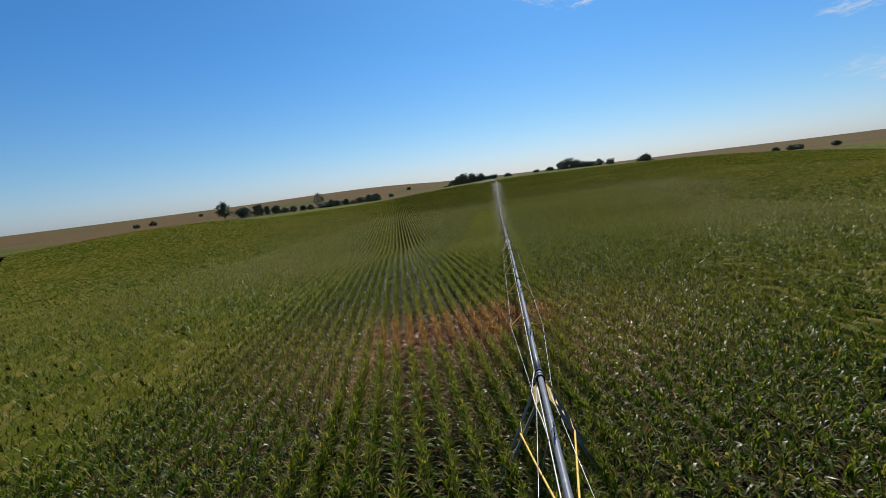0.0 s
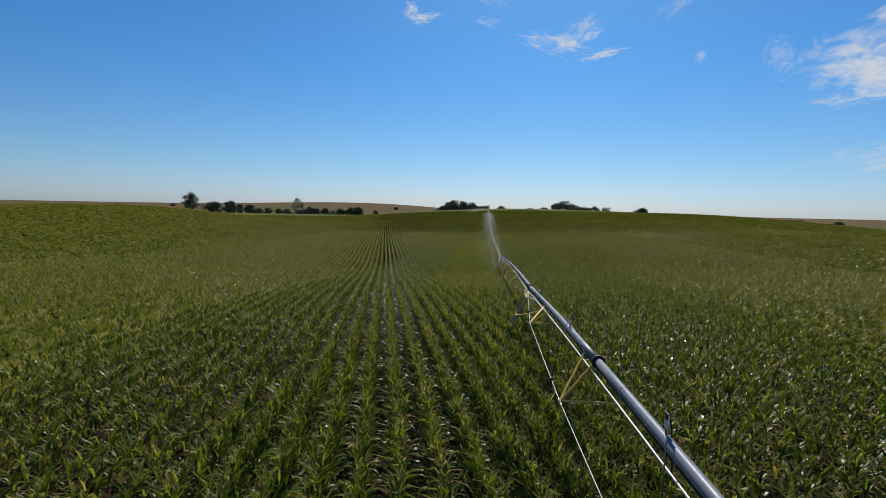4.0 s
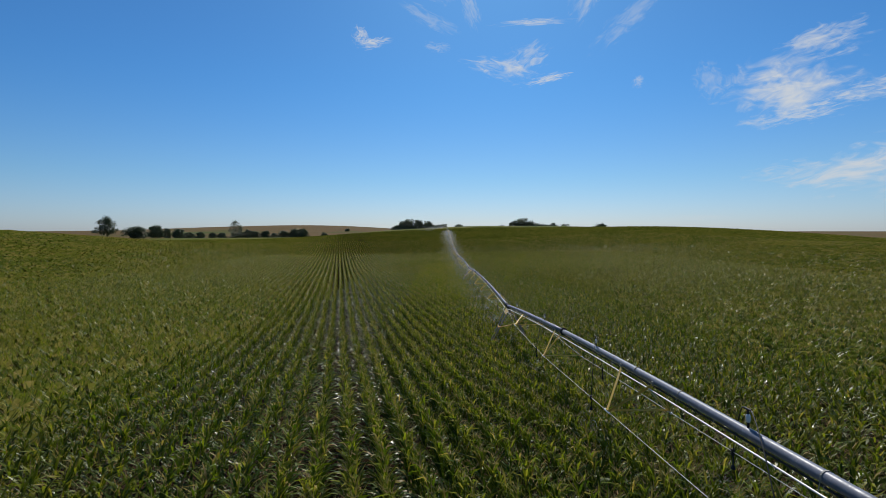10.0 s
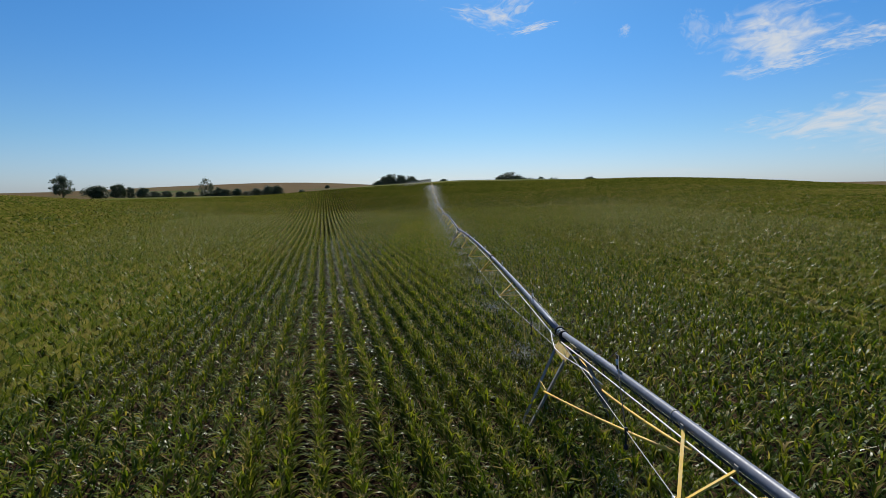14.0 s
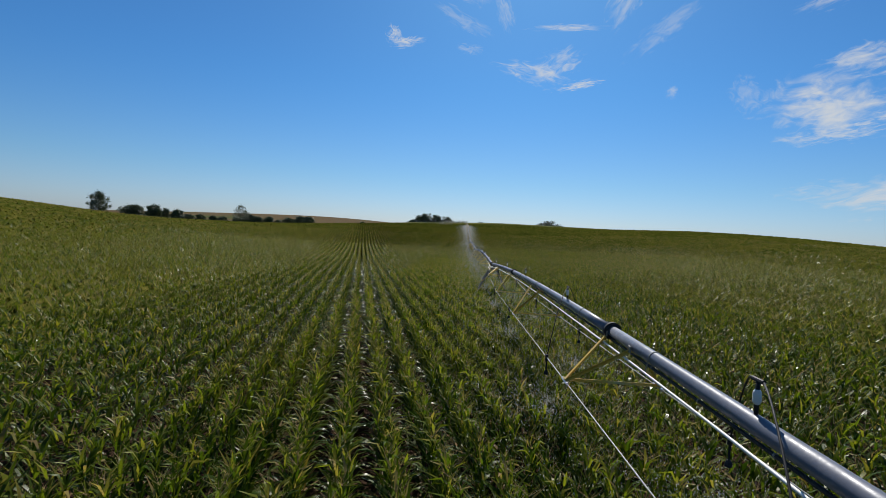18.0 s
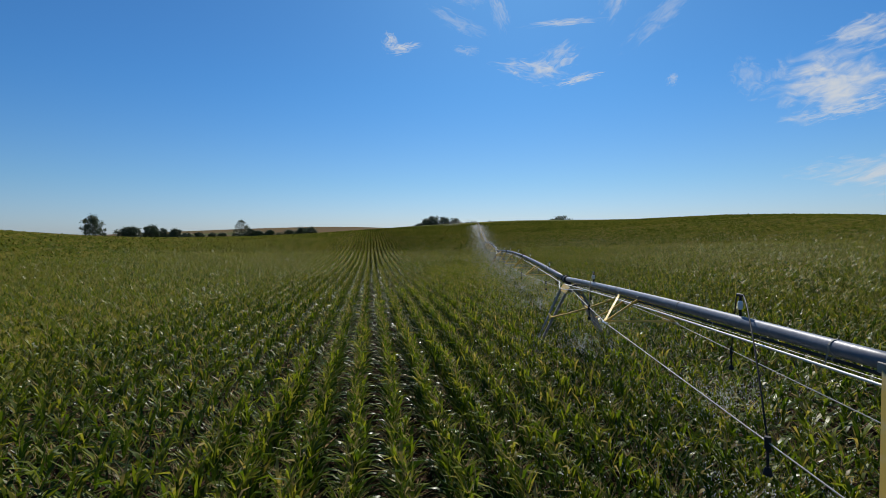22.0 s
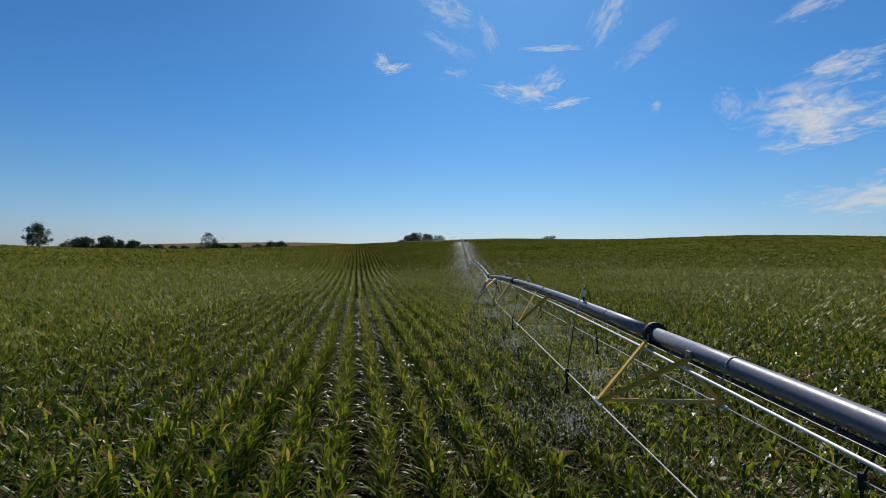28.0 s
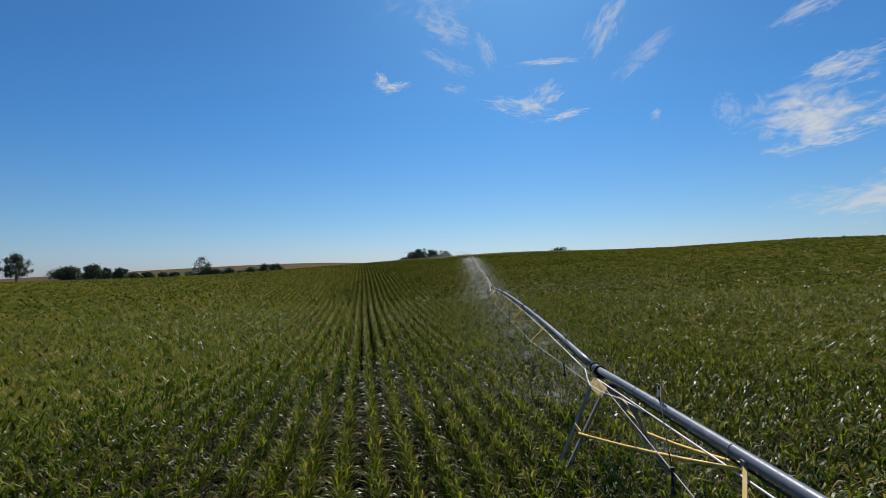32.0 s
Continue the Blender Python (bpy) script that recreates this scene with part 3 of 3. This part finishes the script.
plant_corn("corn_rows", "tall green corn plants with tassels in rows, a brown dead patch among them", 0, 0.175, ring_of_field(0, NEAR))
plant_corn("corn_rows", "tall green corn in rows beside the irrigation line", 1, 0.2, ring_of_field(NEAR, MID))
plant_corn("corn_rows", "green corn rows on gently rolling ground", 2, 0.26, ring_of_field(MID, FAR_OUT))
plant_corn("corn_rows", "green corn on the distant slopes", 3, 0.5, ring_of_field(FAR_OUT, LAST))
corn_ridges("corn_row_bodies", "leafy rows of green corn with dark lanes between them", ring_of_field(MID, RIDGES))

# ---- the irrigation machine ----
CROWN = 0.37


def crown(y):
    s = y / SPAN
    return CROWN * 4 * s * (1 - s)


def arc(y0, y1, n, x=0.0, dz=0.0):
    return [(x, y0 + (y1 - y0) * k / n, crown(y0 + (y1 - y0) * k / n) + dz) for k in range(n + 1)]


TRUSSES = ((6.45, 5.75, 6.75), (13.4, 12.5, 13.5), (20.45, 19.5, 21.2), (27.05, 26.9, 27.8), (33.6, 33.45, 34.65))   # tip, two feet on the pipe
OUTLETS = (3.4, 10.0, 16.6, 23.3, 30.0, 37.2)
TIP_X, R_PIPE = 0.66, 0.076
DROPS = (0.52, 0.72, 0.84, 0.86, 0.5)


def build_span():
    span = new("irrigation_span")
    tagged(span, "grey galvanised irrigation pipe span with yellow truss struts and hanging sprinklers", "irrigation pipe", "irrigation spans")
    for a, b in ((0.0, 13.48), (13.52, 26.83), (26.87, SPAN - 0.4)):
        part("pipe", tube(arc(a, b, 10), R_PIPE, 18), GALV, span, smooth_faces=True)
    for y in (13.5, 26.85):
        part("flange", ring(y, crown(y), 0.09, 0.128, 0.07), BLACK, span, "black flange ring")
    tips = []
    for n, (tip, f0, f1) in enumerate(TRUSSES):
        tz = crown(tip) - DROPS[n]
        for side in (-1, 1):
            for foot in (f0, f1):
                part("strut", angle_bar((side * 0.075, foot, crown(foot) - 0.05), (side * TIP_X, tip + (foot - tip) * 0.04, tz), 0.044, flip=side), YELLOW, span)
                part("bracket", box(side * 0.088, foot, crown(foot) - 0.035, 0.02, 0.09, 0.085, bevel=0.006), LEG, span)
            part("tip_plate", box(side * TIP_X, tip, tz - 0.01, 0.012, 0.2, 0.07, bevel=0.004), YELLOW, span)
            part("rod_nut", tube([(side * TIP_X, tip - 0.16, tz - 0.02), (side * TIP_X, tip + 0.16, tz - 0.02)], 0.022, 6), CHROME, span)
        part("cross_brace", angle_bar((-TIP_X, tip, tz), (TIP_X, tip, tz), 0.034), YELLOW, span)
        if n == 2:
            part("collar", ring(tip, crown(tip), 0.085, 0.092, 0.04), LEG, span)
        tips.append((tip, tz))
    for side in (-1, 1):
        knots = [(side * 0.29, -0.4, -0.24)] + [(side * TIP_X, y, z - 0.02) for y, z in tips] + [(side * 0.16, SPAN - 0.75, -0.1)]
        for a, b in zip(knots, knots[1:]):
            part("truss_rod", tube([a, b], 0.0068, 6), ROD, span)
    part("conduit", tube(arc(0.1, SPAN - 0.5, 24, -0.12, -0.16), 0.0135, 8), WHITE, span, "white cable conduit", True)
    part("cable_duct", tube(arc(0.6, SPAN - 1.5, 24, -0.03, -0.104), 0.017, 6), BLACK, span, "dark strapped cable duct under the pipe", True)
    for y in np.arange(0.9, SPAN - 1.6, 1.1):
        part("cable_tie", ring(float(y), crown(float(y)) - 0.104, 0.018, 0.023, 0.02, 6, x=-0.03), LEG, span)
    part("cable", tube(arc(0.1, SPAN - 0.5, 24, 0.1, -0.19), 0.005, 6), ROD, span, "thin grey control cable", True)
    for y in np.arange(2.0, SPAN - 1, 3.3):
        part("hanger", ring(float(y), crown(float(y)), 0.080, 0.0835, 0.03, 16), LEG, span)
        part("hanger_strap", tube([(-0.078, float(y), crown(float(y)) - 0.02), (-0.112, float(y), crown(float(y)) - 0.165)], 0.007, 4), LEG, span, "flat grey strap carrying the conduit")
    for y in OUTLETS:
        z = crown(y)
        neck = part("gooseneck", tube([(0, y, z + 0.07), (0, y, z + 0.32)], 0.016, 8), BLACK, span, "black hose riser", True)
        part("regulator", tube([(0, y, z + 0.15), (0, y, z + 0.17), (0, y, z + 0.24), (0, y, z + 0.26)], [0.02, 0.03, 0.03, 0.02], 10), WHITE, neck, "white pressure regulator", True)
        part("tee", tube([(0, y - 0.07, z + 0.33), (0, y + 0.07, z + 0.33)], 0.018, 8), BLACK, neck)
        for side, dy in ((-1, -1.7), (1, 1.5)):
            ry = y + dy
            rz = None
            ks = [(-0.4, -0.24, 0.29)] + [(a, b - 0.02, TIP_X) for a, b in tips] + [(SPAN - 0.75, -0.1, 0.16)]
            for (y0, z0, x0), (y1, z1, x1) in zip(ks, ks[1:]):
                if y0 <= ry <= y1:
                    f = (ry - y0) / (y1 - y0)
                    rz, rx = z0 + (z1 - z0) * f, x0 + (x1 - x0) * f
            if rz is None:
                continue
            start = (0, y + (0.07 if dy > 0 else -0.07), z + 0.33)
            mid = (side * 0.2, y + dy * 0.3, z + 0.05)
            low = (side * rx, ry, rz)
            pts = []
            for k in range(9):
                f = k / 8
                pts.append(tuple(a * (1 - f) ** 2 + 2 * f * (1 - f) * m + c * f * f for a, m, c in zip(start, (side * 0.3, y + dy * 0.45, z + 0.28), low)))
            hose = part("drop_hose", tube(pts, 0.0085, 6), BLACK, span, smooth_faces=True)
            drop = part("drop_pipe", tube([low, (side * rx, ry, rz - 0.24)], 0.013, 6), BLACK, span)
            part("weight", tube([(side * rx, ry, rz + 0.05), (side * rx, ry, rz - 0.06)], 0.028, 8), BLACK, drop)
            part("nozzle", tube([(side * rx, ry, rz - 0.22), (side * rx, ry, rz - 0.25), (side * rx, ry, rz - 0.29), (side * rx, ry, rz - 0.30)], [0.02, 0.035, 0.04, 0.015], 8), BLACK, drop)
    return span


def build_tower():
    tower = new("irrigation_tower")
    tagged(tower, "galvanised A-frame irrigation tower with yellow head plates standing in the corn", "irrigation tower", "irrigation towers")
    boot = part("flex_joint", tube([(0, -0.4, 0), (0, -0.34, 0), (0, -0.2, 0.0), (0, -0.06, 0), (0, 0.0, 0)], [0.098, 0.102, 0.106, 0.102, 0.098], 20), BLACK, tower, "black rubber flexible coupling", True)
    for y in (-0.4, 0.0):
        part("flange", ring(y, 0, 0.09, 0.135, 0.05), BLACK, boot)
    for y in (-0.32, -0.27, -0.13, -0.08):
        part("clamp", ring(y, 0, 0.1, 0.109, 0.016), CHROME, boot)
    for side in (-1, 1):
        bm = box(0, 0, 0, 0.012, 1.06, 0.25, bevel=0.004)
        bmesh.ops.transform(bm, matrix=pose(side * 0.20, -0.95, -0.235, 0, -32 * side), verts=bm.verts)
        part("head_plate", bm, PLATE, tower, "cream-yellow head plate with rust stains")
        part("plate_lip", box(side * 0.245, -0.95, -0.345, 0.05, 1.06, 0.012), YELLOW, tower)
        for y0, y1 in ((-0.52, -1.2), (-1.38, -1.35)):
            part("leg", angle_bar((side * 0.24, y0, -0.3), (side * 2.0, y1, -CLEAR), 0.085, 0.009, side), LEG, tower)
        part("knee_plate", box(side * 0.69, -1.05, -1.12, 0.02, 0.56, 0.11, bevel=0.006), YELLOW, tower, "yellow knee bracket")
        sag = [(side * (0.72 - 0.60 * f), -1.3 - 5.15 * f, -1.13 + (1.13 + 0.16) * (0.88 * f + 0.12 * f * f)) for f in (0, 0.2, 0.4, 0.6, 0.8, 1)]
        part("long_brace", tube(sag, 0.026, 8), RUST, tower, "rust-streaked yellow brace pipe", True)
        part("leg_clip", box(side * 0.25, -0.52, -0.33, 0.03, 0.12, 0.1, bevel=0.004), LEG, tower)
    part("cross_bar", angle_bar((-0.27, -0.45, -0.36), (0.27, -0.45, -0.36), 0.05), YELLOW, tower)
    for y in (-0.5, -1.4):
        part("saddle", box(0, y, -0.105, 0.2, 0.14, 0.07, bevel=0.008), BLACK, tower)
    for y in (-0.6, -0.95, -1.3):
        part("plate_brace", box(0, y, -0.28, 0.24, 0.012, 0.07), LEG, tower)
    for f in (0.16, 0.36):
        a, b = Vector((0.24, -0.52, -0.3)).lerp(Vector((2.0, -1.2, -CLEAR)), f * 0.42), Vector((0.24, -1.38, -0.3)).lerp(Vector((2.0, -1.35, -CLEAR)), f * 0.42)
        part("rung", angle_bar(a, b, 0.035), YELLOW, tower)
    for y in (-0.6, -0.85, -1.3):
        for side in (-1, 1):
            part("bolt", tube([(side * 0.195, y, -0.24), (side * 0.225, y, -0.225)], 0.013, 6), CHROME, tower)
    part("control_box", box(-0.2, -0.36, -0.3, 0.12, 0.12, 0.09, bevel=0.01), LEG, tower, "small grey control box")
    for x, y in ((-0.26, -0.2), (0.26, -0.2)):
        part("signal_arm", tube([(0, -0.2, -0.17), (x, y, -0.19)], 0.008, 6), ROD, tower)
        part("signal_lamp", tube([(x, y, -0.2), (x, y, -0.16)], [0.018, 0.012], 8), WHITE, tower)
    part("conduit", tube([(-0.12, 0.5, -0.12), (-0.22, -0.1, -0.2), (-0.29, -0.6, -0.27), (-0.26, -1.4, -0.22), (-0.17, -2.6, -0.08), (-0.12, -3.6, -0.02)], 0.012, 8), WHITE, tower, "white cable conduit", True)
    return tower


def pipe_pose(k):
    """Pose of the span that starts at tower k (k = 0 stands at y = 0)."""
    z0, z1 = TOWER_Z[k + 1], TOWER_Z[k + 2]
    return pose(0, SPAN * k, z0, math.degrees(math.atan2(z1 - z0, SPAN)))


span = build_span()
span.matrix_basis = pipe_pose(-1)
for k in range(0, 8):
    copy_thing(span, pipe_pose(k))
tower = build_tower()
tower.matrix_basis = pose(0, 0, TOWER_Z[1])
for k in range(1, 9):
    copy_thing(tower, pose(0, SPAN * k, TOWER_Z[k + 1]))


# ---- water spray under the line ----
def spray(name, k, n, big, seed):
    """Droplets that fly from the nozzles of the span at tower k."""
    g = np.random.default_rng(seed)
    y = np.repeat(np.concatenate([np.array(OUTLETS) - 1.7, np.array(OUTLETS) + 1.5]), n)
    side = np.repeat(np.r_[-np.ones(6), np.ones(6)], n)
    m = len(y)
    r = np.abs(g.normal(0, 1.0, m)) * (0.55 + 0.45 * k)
    a = g.uniform(0, 2 * math.pi, m)
    px = side * 0.6 + np.cos(a) * r
    py = y + np.sin(a) * r
    pz = profile(SPAN * k + py) + CROWN * 0.6 - 1.3 + 0.12 * r - 0.13 * r * r * g.uniform(0.3, 1, m) + g.normal(0, 0.12 + 0.05 * r, m)
    wide = (0.002 + 0.003 * g.random(m)) * big
    tall = (0.003 + 0.007 * g.random(m)) * big
    c = np.stack([px, py + SPAN * k, pz], 1)
    ang = g.uniform(0, math.pi, m)
    sx = np.stack([np.cos(ang), np.sin(ang), np.zeros(m)], 1) * wide[:, None]
    up = np.stack([g.normal(0, 0.5, m), g.normal(0, 0.5, m), np.ones(m)], 1) * tall[:, None]
    v = np.stack([c - sx - up, c + sx - up, c + sx + up, c - sx + up], 1).reshape(-1, 3)
    return tagged(new(name, mesh_np(name, v, np.arange(4 * m).reshape(-1, 4), [SPRAY])), "fine white water spray below the sprinklers", "water spray", kind="stuff")


for k, n, big in ((1, 900, 0.7), (2, 2400, 1.1), (3, 2800, 1.25), (4, 2400, 1.5), (5, 2000, 2.7), (6, 1200, 4.4), (7, 1000, 5.5)):
    spray("water_spray", k, n, big, 20 + k)


def end_jet(y0, n=2600):
    """The big gun at the end of the line throws its water out in a fan."""
    g = np.random.default_rng(77)
    f = g.random(n) ** 0.8
    a = radians(100) + g.normal(0, 0.35, n)
    d = 14 * f
    c = np.stack([np.cos(a) * d * 1.0, y0 + np.sin(a) * d * 0.6, float(profile(y0)) + 0.5 + 3.2 * f - 5.2 * f * f + g.normal(0, 0.25 + 0.5 * f, n)], 1)
    c[:, 0] = -np.abs(c[:, 0]) - d * 0.7
    s = 0.05 + 0.06 * g.random((n, 1))
    t1 = g.normal(0, 1, (n, 3))
    t1 /= np.linalg.norm(t1, axis=1, keepdims=True)
    t2 = np.cross(t1, g.normal(0, 1, (n, 3)))
    t2 /= np.linalg.norm(t2, axis=1, keepdims=True)
    v = np.stack([c - t1 * s, c + t2 * s * 0.5, c + t1 * s, c - t2 * s * 0.5], 1).reshape(-1, 3)
    return tagged(new("end_gun_jet", mesh_np("end_gun_jet", v, np.arange(4 * n).reshape(-1, 4), [SPRAY])), "white arc of water at the far end of the line", "water spray", kind="stuff")


end_jet(SPAN * 8 + 0.5)


# ---- trees ----
def build_tree(seed, high, wide, leaf, low=0.25, clumps=70, per=22, name="tree", label="", leaf_size=0.34):
    g = random.Random(seed)
    tree = new(name)
    bm = bmesh.new()
    trunk_top = high * 0.55
    pts = [(g.uniform(-0.03, 0.03) * high * f, g.uniform(-0.03, 0.03) * high * f, trunk_top * f) for f in (0, 0.15, 0.4, 0.7, 1)]
    tube(pts, [high * 0.035, high * 0.026, high * 0.022, high * 0.016, high * 0.008], 7, bm)
    ends = []
    for _ in range(9):
        f = g.uniform(0.3, 0.95)
        a, ln = g.uniform(0, 6.28), wide * g.uniform(0.3, 0.5)
        s = Vector((0, 0, trunk_top * f))
        e = s + Vector((math.cos(a) * ln, math.sin(a) * ln, high * g.uniform(0.12, 0.38)))
        tube([s, s.lerp(e, 0.5) + Vector((0, 0, -0.02 * high)), e], [high * 0.011, high * 0.008, high * 0.004], 5, bm)
        ends.append(e)
    part("trunk", bm, BARK, tree)
    cs = []
    for i in range(clumps):
        if i < 2 * len(ends):
            c = ends[i % len(ends)] + Vector([g.gauss(0, 0.09 * wide) for _ in range(3)])
        else:
            a, rr, f = g.uniform(0, 6.28), math.sqrt(g.random()), g.uniform(low, 1)
            env = wide / 2 * math.sin(math.pi * min(1, (f - low) / (1 - low) * 0.8 + 0.17)) ** 0.6
            c = Vector((math.cos(a) * rr * env, math.sin(a) * rr * env, f * high))
        cs.append((c, wide * g.uniform(0.06, 0.13)))
    gg = np.random.default_rng(seed)
    pos = np.concatenate([np.array(c) + gg.normal(0, r * 0.62, (per, 3)) for c, r in cs])
    m = len(pos)
    t1 = gg.normal(0, 1, (m, 3))
    t1 /= np.linalg.norm(t1, axis=1, keepdims=True)
    t2 = np.cross(t1, gg.normal(0, 1, (m, 3)))
    t2 /= np.linalg.norm(t2, axis=1, keepdims=True)
    s = leaf_size * gg.uniform(0.6, 1.3, (m, 1))
    v = np.stack([pos - t1 * s, pos + t2 * s * 0.6, pos + t1 * s, pos - t2 * s * 0.6], 1).reshape(-1, 3)
    crown_ob = new("crown", mesh_np("crown", v, np.arange(4 * m).reshape(-1, 4), [leaf]))
    crown_ob.parent = tree
    return tagged(tree, label, "tree")


def stand(ob, x, y, s=1.0, turn=0.0):
    ob.matrix_basis = pose(x, y, float(ground(x, y)) - 0.15, 0, 0, turn) @ Matrix.Diagonal((s, s, s, 1))
    return ob


def stand_copy(ob, x, y, s, turn):
    c = copy_thing(ob, Matrix.Identity(4))
    c.matrix_basis = pose(x, y, float(ground(x, y)) - 0.15, 0, 0, turn) @ Matrix.Diagonal((s, s, s, 1))
    return c


cottonwood = stand(build_tree(3, 16.5, 11.5, LEAF_A, 0.26, 70, 54, "cottonwood_tree", "large spreading cottonwood at the field edge", 0.42), -248, 416)
pale_tree = stand(build_tree(5, 14.0, 11.0, LEAF_B, 0.2, 60, 26, "pale_tree", "pale grey-green tree above the hedgerow", 0.4), -188, 499)
round_tree = build_tree(8, 9.0, 11.0, LEAF_A, 0.04, 80, 60, "tree", "dark green bushy tree in a hedgerow", 0.38)
tall_tree = build_tree(21, 11.0, 9.0, LEAF_A, 0.06, 70, 56, "tree", "taller dark green tree in a hedgerow", 0.38)
shrub = build_tree(13, 4.2, 7.0, LEAF_A, 0.03, 60, 36, "shrub", "low dark shrub on the pasture edge", 0.35)
tagged(round_tree, group="hedgerow trees")
tagged(tall_tree, group="hedgerow trees")
tagged(shrub, group="pasture shrubs")
EYE = Vector((-4.24, 46.95))


def seen_from(eye, bearing, dist):
    return eye.x + dist * math.sin(radians(bearing)), eye.y + dist * math.cos(radians(bearing))


# the hedgerow west of the line: bearing in degrees right of the line, width, height
HEDGEROW = ((-32.0, 17, 9.4), (-30.3, 11, 10.3), (-29.3, 6, 8.6), (-28.3, 9, 7.9), (-27.4, 9, 5.1), (-26.3, 7, 5.5), (-25.1, 6, 5.1), (-24.2, 7, 5.1), (-22.5, 14, 5.5), (-21.6, 6, 7.9), (-20.9, 7, 6.2), (-19.8, 8, 6.5), (-18.9, 5, 5.1), (-17.9, 9, 6.5), (-16.7, 9, 7.9), (-15.9, 9, 7.9))
for n, (bearing, wide, high) in enumerate(HEDGEROW):
    x, y = seen_from(Vector((-4.05, 60.65)), bearing, 380 - 4.97 * (bearing + 14.9))
    kind = tall_tree if high > 0.95 * wide else round_tree
    tree = kind if n in (0, 2) else copy_thing(kind, Matrix.Identity(4))
    base = (9.0, 11.0) if kind is tall_tree else (11.0, 9.0)
    tree.matrix_basis = pose(x, y, float(ground(x, y)) - 0.15, 0, 0, (n * 97) % 360) @ Matrix.Diagonal((wide / base[0], wide / base[0], high / base[1], 1))
# more trees past the far end of the line: bearing, distance, size
FAR_TREES = ((-5.0, 440, 0.8), (-4.3, 440, 0.95), (-3.7, 436, 0.95), (-3.1, 442, 0.8), (-2.5, 436, 0.95), (-1.9, 444, 1.0), (-1.4, 438, 0.85), (-0.8, 446, 0.9), (-0.2, 440, 0.75), (0.4, 444, 0.6), (2.2, 440, 0.9),
             (8.6, 640, 1.0), (9.4, 640, 1.25), (10.2, 645, 1.3), (11.0, 650, 1.2), (11.8, 650, 1.2), (13.0, 655, 0.9), (14.2, 650, 0.9), (7.2, 640, 0.8), (5.5, 640, 0.8), (18.0, 660, 1.3))
for bearing, dist, size in FAR_TREES:
    x, y = seen_from(EYE, bearing, dist)
    odd = (bearing * 7.3) % 1.0
    stand_copy(tall_tree if odd > 0.6 else round_tree, x, y + 14 * odd, size * (0.8 + 0.4 * odd) * (1.35 if bearing > 3 else 1.0), (bearing * 77) % 360)
SHRUBS = ((-13.0, 520, 0.8), (-6.0, 450, 0.8), (-5.3, 448, 0.9), (4.0, 600, 0.8), (30.5, 620, 1.1), (31.8, 625, 1.2), (32.4, 625, 1.2), (35.4, 610, 1.1), (-39.5, 640, 1.2), (-41.0, 650, 1.0), (-10.5, 640, 0.8), (-34.5, 700, 0.8))
SHRUBS += tuple((-5.4 + 0.7 * i, 440, 0.9 + 0.2 * math.sin(3 * i)) for i in range(9))
first = True
for bearing, dist, size in SHRUBS:
    x, y = seen_from(EYE, bearing, dist)
    if first:
        stand(shrub, x, y, size)
        first = False
    else:
        stand_copy(shrub, x, y, size, (bearing * 53) % 360)
